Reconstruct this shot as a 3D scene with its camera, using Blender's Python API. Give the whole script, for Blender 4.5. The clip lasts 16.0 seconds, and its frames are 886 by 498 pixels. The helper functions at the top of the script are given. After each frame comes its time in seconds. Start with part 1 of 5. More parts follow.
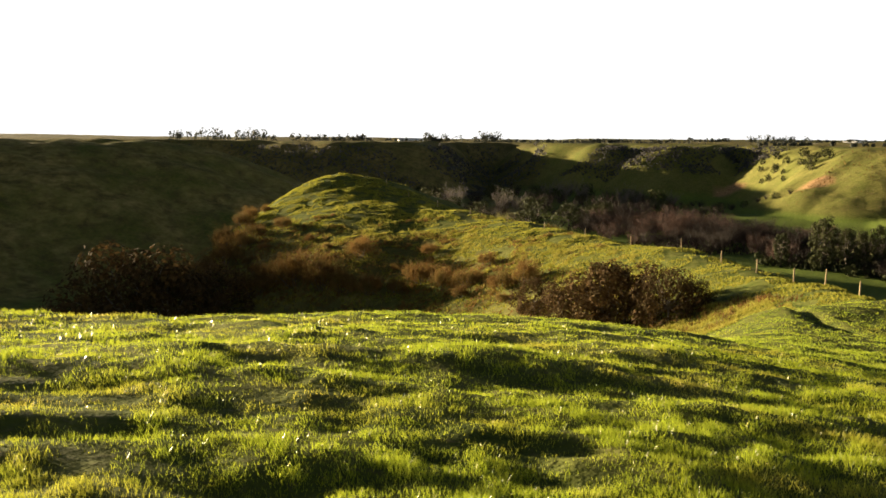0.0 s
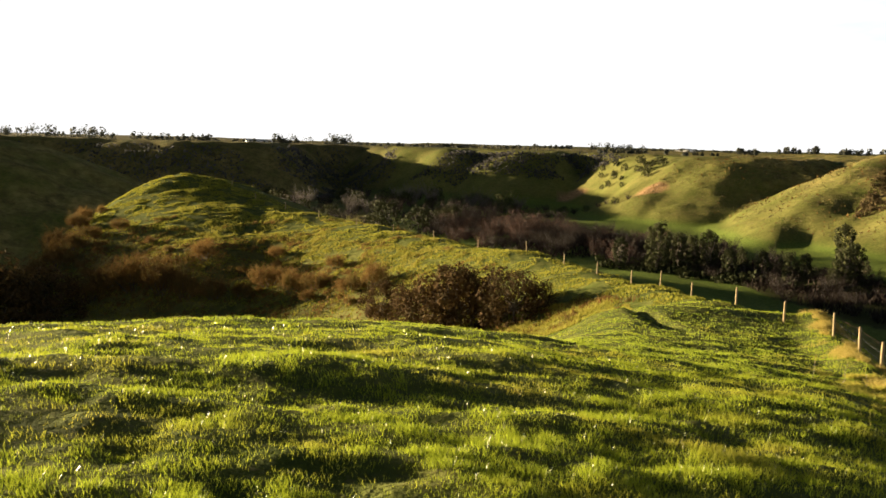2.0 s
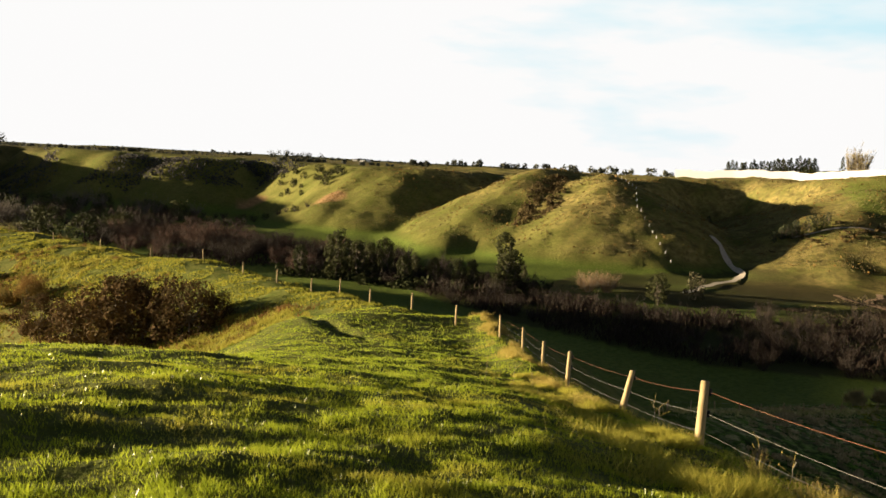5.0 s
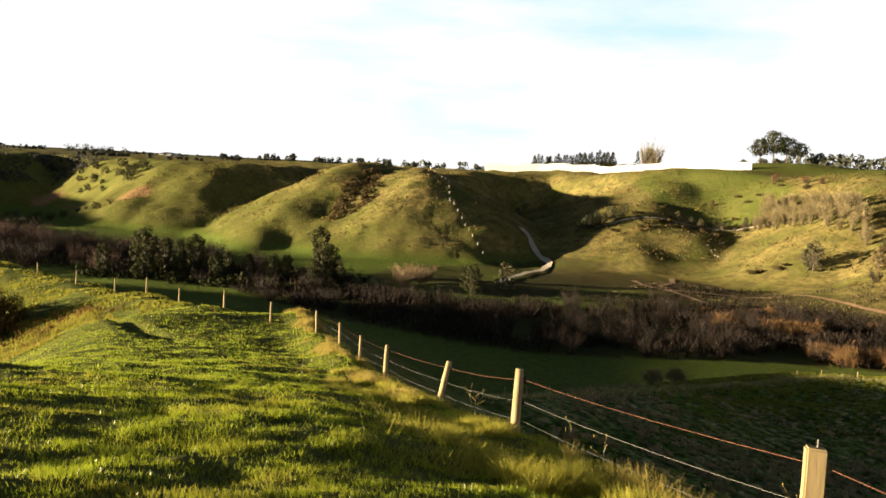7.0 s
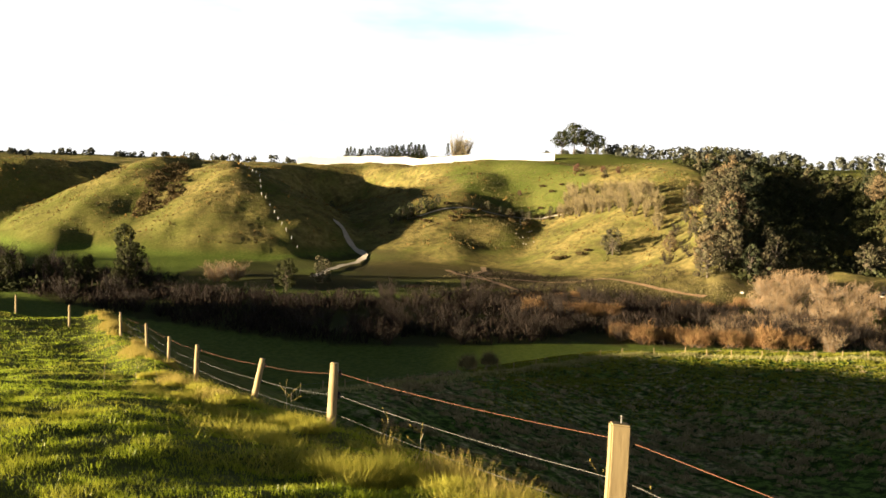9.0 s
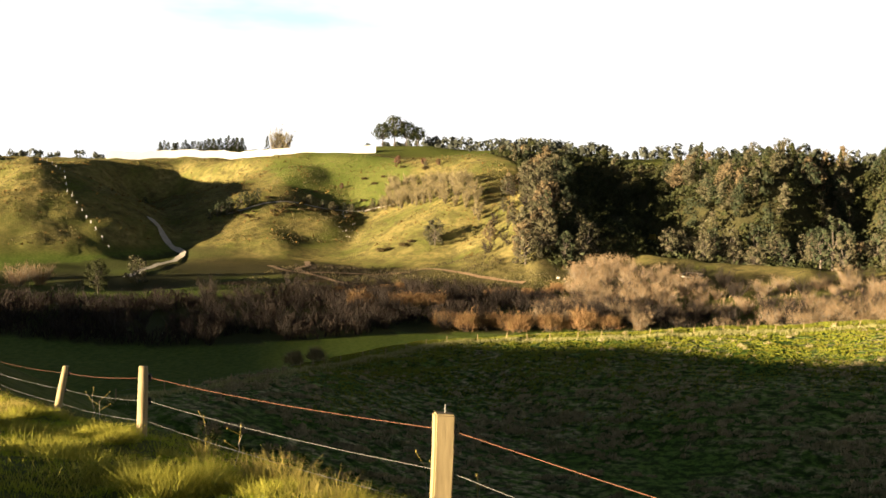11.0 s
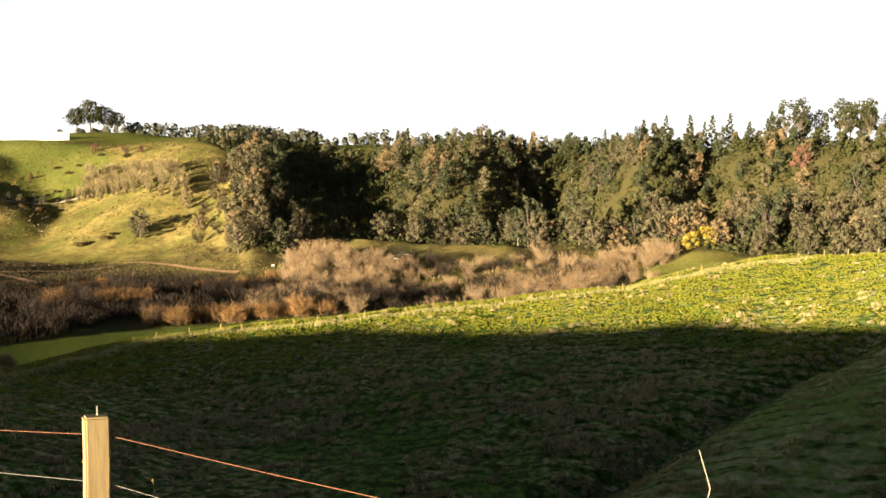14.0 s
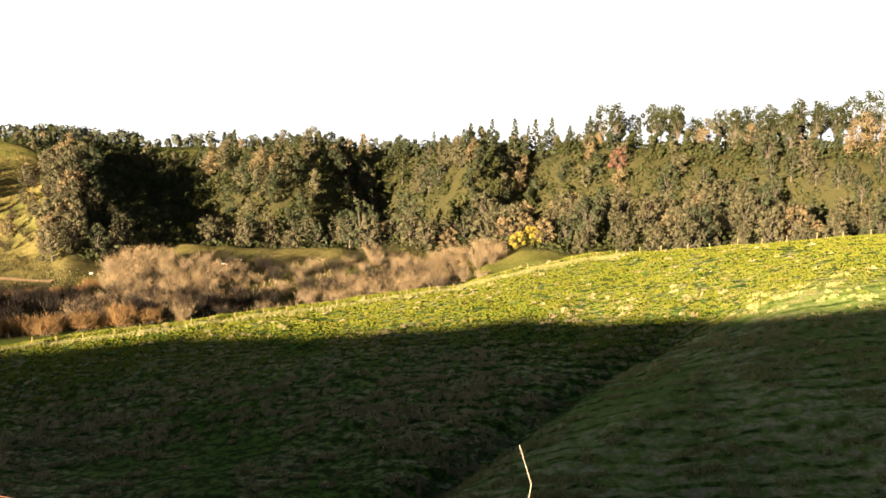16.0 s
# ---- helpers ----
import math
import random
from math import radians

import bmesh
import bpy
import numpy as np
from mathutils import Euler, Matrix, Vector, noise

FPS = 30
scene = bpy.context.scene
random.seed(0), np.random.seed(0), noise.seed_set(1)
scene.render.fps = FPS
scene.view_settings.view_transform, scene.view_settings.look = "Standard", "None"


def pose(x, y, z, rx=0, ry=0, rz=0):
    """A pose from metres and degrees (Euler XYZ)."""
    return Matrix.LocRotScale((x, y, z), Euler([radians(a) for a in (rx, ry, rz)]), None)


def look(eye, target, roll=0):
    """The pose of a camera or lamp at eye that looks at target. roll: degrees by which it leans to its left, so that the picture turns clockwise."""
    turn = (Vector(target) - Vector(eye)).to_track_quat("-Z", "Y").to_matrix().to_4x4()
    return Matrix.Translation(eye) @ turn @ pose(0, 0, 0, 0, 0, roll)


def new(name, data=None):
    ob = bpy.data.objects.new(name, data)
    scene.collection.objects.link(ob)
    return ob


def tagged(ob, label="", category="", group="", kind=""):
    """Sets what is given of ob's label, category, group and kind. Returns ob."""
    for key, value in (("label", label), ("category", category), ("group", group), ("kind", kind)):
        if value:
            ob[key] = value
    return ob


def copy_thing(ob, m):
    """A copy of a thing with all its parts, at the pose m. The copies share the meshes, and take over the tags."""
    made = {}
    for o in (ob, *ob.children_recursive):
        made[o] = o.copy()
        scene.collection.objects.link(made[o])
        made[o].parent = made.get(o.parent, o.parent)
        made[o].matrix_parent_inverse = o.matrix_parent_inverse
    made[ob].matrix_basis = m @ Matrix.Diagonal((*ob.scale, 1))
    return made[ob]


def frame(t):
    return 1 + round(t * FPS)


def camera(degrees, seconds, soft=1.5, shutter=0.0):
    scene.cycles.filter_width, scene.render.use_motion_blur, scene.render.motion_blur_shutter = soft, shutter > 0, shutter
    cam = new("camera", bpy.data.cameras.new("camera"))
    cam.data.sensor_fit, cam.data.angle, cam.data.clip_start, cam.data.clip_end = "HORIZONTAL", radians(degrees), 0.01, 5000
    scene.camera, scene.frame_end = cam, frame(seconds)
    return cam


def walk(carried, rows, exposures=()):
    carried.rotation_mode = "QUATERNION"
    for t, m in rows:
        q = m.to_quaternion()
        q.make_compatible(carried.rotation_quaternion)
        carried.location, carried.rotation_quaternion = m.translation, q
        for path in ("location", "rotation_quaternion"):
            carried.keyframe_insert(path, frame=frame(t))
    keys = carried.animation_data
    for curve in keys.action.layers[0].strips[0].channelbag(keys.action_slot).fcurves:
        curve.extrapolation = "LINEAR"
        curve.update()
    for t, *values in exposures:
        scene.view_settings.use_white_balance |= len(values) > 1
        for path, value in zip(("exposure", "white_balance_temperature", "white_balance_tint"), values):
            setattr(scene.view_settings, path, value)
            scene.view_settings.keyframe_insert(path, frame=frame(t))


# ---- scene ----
cam = camera(52.0, 16.0, soft=1.6)
# seconds, eye, then yaw to the left, pitch up and lean to the left
ROWS = [
    (0.0, 0.000, -0.002, 1.600, 2.45, -6.80, 0.59),
    (0.5, 0.075, 0.152, 1.555, 0.49, -6.76, 0.89),
    (1.0, 0.144, 0.325, 1.515, -1.86, -6.68, 1.08),
    (1.5, 0.206, 0.525, 1.488, -4.33, -6.62, 1.35),
    (2.0, 0.255, 0.756, 1.479, -7.01, -6.42, 1.66),
    (2.5, 0.288, 1.004, 1.484, -9.95, -6.20, 1.95),
    (3.0, 0.324, 1.231, 1.486, -12.98, -6.01, 2.24),
    (3.5, 0.372, 1.409, 1.473, -16.57, -5.76, 2.49),
    (4.0, 0.445, 1.522, 1.444, -20.06, -5.52, 2.82),
    (4.5, 0.523, 1.597, 1.414, -23.68, -5.27, 3.07),
    (7.0, 0.807, 1.949, 1.347, -38.66, -4.82, 3.03),
    (7.5, 0.838, 1.958, 1.336, -41.66, -4.80, 2.96),
    (8.0, 0.855, 1.970, 1.328, -44.65, -4.75, 2.85),
    (8.5, 0.893, 1.999, 1.325, -47.41, -4.73, 2.67),
    (9.0, 0.954, 2.035, 1.318, -50.34, -4.73, 2.42),
    (11.5, 1.332, 2.199, 1.236, -64.51, -4.84, 1.51),
    (12.0, 1.415, 2.217, 1.219, -67.83, -4.91, 1.40),
    (12.5, 1.534, 2.190, 1.193, -71.26, -5.01, 1.37),
    (13.0, 1.663, 2.143, 1.169, -74.73, -5.13, 1.25),
    (13.5, 1.760, 2.107, 1.144, -77.45, -5.27, 1.15),
    (14.0, 1.848, 2.077, 1.121, -79.37, -5.24, 0.94),
    (14.5, 1.943, 2.047, 1.099, -81.33, -5.16, 0.72),
    (15.0, 2.052, 2.018, 1.067, -83.23, -5.09, 0.70),
    (15.5, 2.165, 1.993, 1.036, -85.74, -5.00, 0.61),
    (16.0, 2.277, 1.981, 1.004, -89.96, -4.92, 0.85),
]


def stand(x, y, z, yaw, pitch, lean):
    ahead = Vector((-math.sin(radians(yaw)) * math.cos(radians(pitch)), math.cos(radians(yaw)) * math.cos(radians(pitch)), math.sin(radians(pitch))))
    return look((x, y, z), Vector((x, y, z)) + ahead, lean)


EXPOSURES = [(0.0, 2.4), (2.5, 2.26), (4.5, 2.08), (7.0, 2.2), (9.0, 2.38), (12.0, 2.42), (16.0, 2.55)]
walk(cam, [(row[0], stand(*row[1:])) for row in ROWS], EXPOSURES)

# ---- sky and sun ----
SUN_AZ, SUN_EL = -58.0, 5.6
sun = new("sun", bpy.data.lights.new("sun", "SUN"))
sun.data.energy, sun.data.angle, sun.data.color = 5.0, radians(0.9), (1.0, 0.79, 0.50)
toward = Vector((math.sin(radians(SUN_AZ)) * math.cos(radians(SUN_EL)), math.cos(radians(SUN_AZ)) * math.cos(radians(SUN_EL)), math.sin(radians(SUN_EL))))
sun.matrix_world = look((0, 0, 200), Vector((0, 0, 200)) - toward)

world = bpy.data.worlds.new("sky")
scene.world = world
world.use_nodes = True
wt = world.node_tree
wt.nodes.clear()
w_out = wt.nodes.new("ShaderNodeOutputWorld")
w_bg = wt.nodes.new("ShaderNodeBackground")
w_sky = wt.nodes.new("ShaderNodeTexSky")
w_sky.sky_type, w_sky.sun_disc = "NISHITA", False
w_sky.sun_elevation, w_sky.sun_rotation = radians(SUN_EL), radians(SUN_AZ)
w_sky.air_density, w_sky.dust_density = 1.0, 0.4
w_geo = wt.nodes.new("ShaderNodeTexCoord")
w_sep = wt.nodes.new("ShaderNodeSeparateXYZ")
wt.links.new(w_geo.outputs["Generated"], w_sep.inputs[0])
# thin white cloud, thick towards the horizon, breaking up higher
w_map = wt.nodes.new("ShaderNodeMapping")
w_map.inputs["Scale"].default_value = (2.2, 2.2, 9.0)
wt.links.new(w_geo.outputs["Generated"], w_map.inputs[0])
w_noise = wt.nodes.new("ShaderNodeTexNoise")
w_noise.inputs["Scale"].default_value, w_noise.inputs["Detail"].default_value = 1.3, 5.0
wt.links.new(w_map.outputs[0], w_noise.inputs["Vector"])
w_low = wt.nodes.new("ShaderNodeMapRange")
w_low.inputs[1].default_value, w_low.inputs[2].default_value = 0.33, 0.20
w_low.inputs[3].default_value, w_low.inputs[4].default_value = -0.25, 0.62
wt.links.new(w_sep.outputs[2], w_low.inputs[0])
w_add = wt.nodes.new("ShaderNodeMath")
w_add.operation, w_add.use_clamp = "ADD", True
wt.links.new(w_noise.outputs[0], w_add.inputs[0])
wt.links.new(w_low.outputs[0], w_add.inputs[1])
w_ramp = wt.nodes.new("ShaderNodeMapRange")
w_ramp.inputs[1].default_value, w_ramp.inputs[2].default_value = 0.42, 0.85
wt.links.new(w_add.outputs[0], w_ramp.inputs[0])
w_scale = wt.nodes.new("ShaderNodeVectorMath")
w_scale.operation = "MULTIPLY"
w_scale.inputs[1].default_value = (0.0090, 0.0094, 0.0102)
wt.links.new(w_sky.outputs[0], w_scale.inputs[0])
w_mix = wt.nodes.new("ShaderNodeMix")
w_mix.data_type = "RGBA"
w_veil = wt.nodes.new("ShaderNodeMix")
w_veil.data_type = "RGBA"
w_veil.inputs["A"].default_value, w_veil.inputs["B"].default_value = (0.150, 0.205, 0.222, 1), (0.230, 0.228, 0.226, 1)
w_break = wt.nodes.new("ShaderNodeMapRange")
w_break.inputs[1].default_value, w_break.inputs[2].default_value = 0.35, 0.49
w_lift = wt.nodes.new("ShaderNodeMath")
w_lift.operation = "MULTIPLY_ADD"
w_lift.inputs[1].default_value, w_lift.inputs[2].default_value = -1.2, 0.23
wt.links.new(w_sep.outputs[2], w_lift.inputs[0])
w_tone = wt.nodes.new("ShaderNodeMath")
wt.links.new(w_noise.outputs[0], w_tone.inputs[0])
wt.links.new(w_lift.outputs[0], w_tone.inputs[1])
w_north = wt.nodes.new("ShaderNodeMapRange")
w_north.inputs[1].default_value, w_north.inputs[2].default_value = 0.91, 0.99
w_north.inputs[3].default_value, w_north.inputs[4].default_value = 0.18, -0.12
w_side = wt.nodes.new("ShaderNodeVectorMath")
w_side.operation = "DOT_PRODUCT"
w_side.inputs[1].default_value = (0.682, 0.731, 0.0)
wt.links.new(w_geo.outputs["Generated"], w_side.inputs[0])
wt.links.new(w_side.outputs["Value"], w_north.inputs[0])
w_tint = wt.nodes.new("ShaderNodeMath")
wt.links.new(w_tone.outputs[0], w_tint.inputs[0])
wt.links.new(w_north.outputs[0], w_tint.inputs[1])
wt.links.new(w_tint.outputs[0], w_break.inputs[0])
wt.links.new(w_break.outputs[0], w_veil.inputs["Factor"])
wt.links.new(w_veil.outputs["Result"], w_mix.inputs["B"])
wt.links.new(w_ramp.outputs[0], w_mix.inputs["Factor"])
wt.links.new(w_scale.outputs[0], w_mix.inputs["A"])
wt.links.new(w_mix.outputs["Result"], w_bg.inputs["Color"])
wt.links.new(w_bg.outputs[0], w_out.inputs[0])


# ---- small tools ----
def hash2(ix, iy, seed):
    v = (ix * 374761393 + iy * 668265263 + seed * 974711) & 0x7FFFFFFF
    v = ((v ^ (v >> 13)) * 1274126177) & 0x7FFFFFFF
    return ((v ^ (v >> 16)) & 0xFFFF) / 65535.0


def vnoise(x, y, scale, seed=0):
    """Smooth noise from -1 to 1 in the plan, one bump about every `scale` metres."""
    x, y = np.asarray(x, float) / scale, np.asarray(y, float) / scale
    ix, iy = np.floor(x).astype(np.int64), np.floor(y).astype(np.int64)
    fx, fy = x - ix, y - iy
    fx, fy = fx * fx * (3 - 2 * fx), fy * fy * (3 - 2 * fy)
    a, b = hash2(ix, iy, seed), hash2(ix + 1, iy, seed)
    c, d = hash2(ix, iy + 1, seed), hash2(ix + 1, iy + 1, seed)
    return 2 * ((a + (b - a) * fx) * (1 - fy) + (c + (d - c) * fx) * fy) - 1


def smooth(a, b, v):
    t = np.clip((v - a) / (b - a), 0, 1)
    return t * t * (3 - 2 * t)


def softplus(v, k):
    return k * np.logaddexp(0, v / k)


def along(line, x, y):
    """Distance to a polyline, its side (left positive) and the interpolated further columns at the nearest place."""
    best = np.full(np.shape(x), 1e18)
    side = np.zeros(np.shape(x))
    cols = [np.zeros(np.shape(x)) for _ in line[0][2:]]
    for p, q in zip(line, line[1:]):
        dx, dy = q[0] - p[0], q[1] - p[1]
        u = np.clip(((x - p[0]) * dx + (y - p[1]) * dy) / (dx * dx + dy * dy), 0, 1)
        ex, ey = x - p[0] - u * dx, y - p[1] - u * dy
        d = ex * ex + ey * ey
        near = d < best
        best = np.where(near, d, best)
        side = np.where(near, np.sign(dx * (y - p[1]) - dy * (x - p[0])), side)
        for n in range(len(cols)):
            cols[n] = np.where(near, p[2 + n] + u * (q[2 + n] - p[2 + n]), cols[n])
    return np.sqrt(best), side, cols


def inside(poly, x, y):
    hit = np.zeros(np.shape(x), bool)
    for (ax, ay), (bx, by) in zip(poly, poly[1:] + poly[:1]):
        crosses = (ay > y) != (by > y)
        hit ^= crosses & (x < (bx - ax) * (y - ay) / ((by - ay) if by != ay else 1e-9) + ax)
    return hit


# ---- the lie of the land ----
# crest lines: x, y, height, roundness of the top
KNOLL = [(22, 50, -7.2, 3), (23, 62, -8.4, 3), (22.7, 78, -9.0, 4), (21, 95, -10, 6), (14, 118, -10.8, 9), (6, 138, -11.0, 12), (-4, 156, -10.6, 14), (-14, 172, -10.3, 12), (-22, 183, -7.0, 9), (-29, 186, -5.9, 9)]
KNOLL_ARM = [(-29, 186, -6.2, 8), (-38, 174, -11.8, 6), (-43, 164, -14.5, 6), (-46, 153, -18.4, 6), (-47, 142, -23, 6)]
KNOLL_FACE = [(-26, 184, -6.5, 18), (-20, 162, -10.2, 18), (-14, 142, -13.5, 16), (-8, 128, -16.5, 14)]
FIELD = [(38, 62, -24.5, 4), (57, 65, -19.9, 5), (97, 70, -24.2, 8), (114, 64, -23.2, 10), (123, 42, -21.1, 14), (131, 25, -19.2, 16), (138, 1, -16.8, 18), (141, -12, -13.8, 18), (143, -26, -11.4, 18), (131, -61, -7.2, 20), (100, -130, -2, 20)]
# the end out of view is raised to throw shade over the river belt
LEFT_HILL = [(-520, 190, 28, 40), (-420, 250, 25, 40), (-300, 302, 16, 40), (-235, 332, 7, 34), (-192, 351, 0.2, 30), (-141, 374, 0.2, 20), (-125, 380, -3.4, 18), (-109, 385, -11.6, 18), (-89, 390, -25, 18), (-60, 396, -43, 18)]
NOSE = [(348, 500, 3.0, 14), (332, 446, 2.0, 12), (320, 418, 0.6, 10), (309, 396, -17, 8), (302, 380, -29, 8), (295, 360, -42, 8)]
NOSE_ARM = [(340, 500, 4.0, 10), (312, 482, 3.5, 9), (290, 468, -3.0, 9), (262, 452, -17, 9), (226, 432, -33, 9), (198, 410, -43, 9)]
SPUR = [(505, 372, 6, 16), (478, 366, 3.0, 18), (428, 350, -9, 20), (380, 322, -26, 20), (333, 288, -43, 16)]
WOOD_SPUR = [(475, 202, 1, 10), (435, 187, -5, 9), (398, 171, -15, 9), (366, 157, -26, 9), (342, 147, -40, 9)]
GREEN_SPUR = [(300, 575, 0, 8), (262, 586, -1.5, 8), (232, 590, -12, 6), (205, 566, -28, 6), (190, 545, -42, 6)]
RIM = [(-1000, 300), (-700, 640), (-420, 800), (-190, 820), (-125, 760), (-70, 800), (-40, 960), (40, 1010), (70, 890), (108, 850), (140, 920), (165, 800), (195, 790), (225, 880), (250, 720), (248, 610), (268, 588), (300, 578), (352, 606), (345, 530), (325, 480), (338, 455), (360, 448), (392, 492), (440, 509), (490, 482), (480, 425), (485, 390), (500, 365), (512, 320), (505, 250), (475, 205), (550, 190), (535, 150), (455, 120), (452, 95), (535, 62), (505, 22), (457, -10), (470, -40), (462, -87), (430, -141), (375, -240), (300, -600), (300, -4600), (5200, -4600), (5200, 5200), (-5200, 5200)]
FOLD = [(48, 17), (60, 8), (67.4, 3.1), (77.7, -3.8), (85, -9.5), (92.8, -16.2), (103, -28), (120, -44)]
# wooded gullies cut back into the slope: x, y, depth
CUTS = [[(372, 112, 3), (396, 122, 26), (428, 137, 38), (470, 153, 34), (520, 170, 20), (550, 184, 4)], [(382, 8, 3), (405, 10, 16), (440, 16, 28), (485, 26, 24), (530, 42, 3)], [(372, -48, 3), (400, -46, 12), (440, -42, 18), (475, -40, 10), (500, -40, 2)]]
FENCE_A, FENCE_DIR = (6.7, 5.1), (0.433, 0.901)
BROW = [(-60, -20), (-32, 8), (-15, 17.0), (0, 21.0), (5, 23.0), (8, 27), (11, 34), (15, 43), (18, 51), (16, 70)]


def softmax(parts, k):
    m = np.max(parts, 0)
    return m + k * np.log(sum(np.exp((p - m) / k) for p in parts))


def crest(line, x, y, left_slope, right_slope):
    """A rounded ridge along a polyline."""
    parts = []
    _, side, _ = along(line, x, y)
    slope = np.where(side > 0, left_slope, right_slope)
    for p, q in zip(line, line[1:]):
        dx, dy = q[0] - p[0], q[1] - p[1]
        u = np.clip(((x - p[0]) * dx + (y - p[1]) * dy) / (dx * dx + dy * dy), 0, 1)
        d2 = (x - p[0] - u * dx) ** 2 + (y - p[1] - u * dy) ** 2
        round_ = p[3] + u * (q[3] - p[3])
        parts.append(p[2] + u * (q[2] - p[2]) - slope * (np.sqrt(d2 + round_ * round_) - round_))
    return softmax(parts, 0.4)


def broad_spur(line, x, y, far_slope, near_slope):
    """A wide spur: its top height runs smoothly between the parts of its crest line."""
    d, side, _ = along(line, x, y)
    top, round_, total = 0.0, 0.0, 0.0
    for p, q in zip(line, line[1:]):
        dx, dy = q[0] - p[0], q[1] - p[1]
        u = np.clip(((x - p[0]) * dx + (y - p[1]) * dy) / (dx * dx + dy * dy), 0, 1)
        w = ((x - p[0] - u * dx) ** 2 + (y - p[1] - u * dy) ** 2 + 1.0) ** -2.0
        top, round_, total = top + w * (p[2] + u * (q[2] - p[2])), round_ + w * (p[3] + u * (q[3] - p[3])), total + w
    round_ = round_ / total
    return top / total - np.where(side > 0, far_slope, near_slope) * (np.sqrt(d * d + round_ * round_) - round_)


def home_hill(x, y):
    """The hilltop that one stands on: it falls to the north and east, over a brow on one side and under the fence on the other."""
    d_fence = (x - FENCE_A[0]) * FENCE_DIR[1] - (y - FENCE_A[1]) * FENCE_DIR[0]
    d_brow, s_brow, _ = along(BROW, x, y)
    cx, cy = np.clip(x, -25, 26), np.clip(y, -12, 46)
    h = (-0.04287 -0.03327 * cx +0.01022 * cy +0.00058 * cx * cx +0.00393 * cx * cy -0.00791 * cy * cy -0.24115 * softplus(cx - 3, 3.0) +0.00011001 * cy**3) - 0.10 * (x - cx) - 0.16 * (y - cy)
    h = h - 0.55 * softplus(np.where(s_brow > 0, d_brow, -d_brow) - 0.8, 0.8) - 0.50 * softplus(d_fence - 1.4, 0.7)
    h = h - 0.35 * softplus(y - 52, 2.5)
    # dips and rises of the ground along the fence
    run = (x - FENCE_A[0]) * FENCE_DIR[0] + (y - FENCE_A[1]) * FENCE_DIR[1]
    h = h + np.interp(run, (-12, -3, 0, 6, 13, 20, 26, 32, 37, 46), (0, -0.1, -0.2, -0.27, -0.28, -0.17, 0.18, 0.27, 0.2, 0)) * np.exp(-(d_fence / 1.5) ** 2)
    # a low bank of turf added under the fence to catch the sun
    h = h + 0.24 * np.exp(-((d_fence + 0.25) / 0.75) ** 2)
    # the cut of an old ditch below the saddle
    d_cut, _, _ = along([(16.6, 49.5), (15.8, 44), (15.0, 37.5)], x, y)
    return h - 0.32 * np.exp(-(d_cut / 0.5) ** 2)


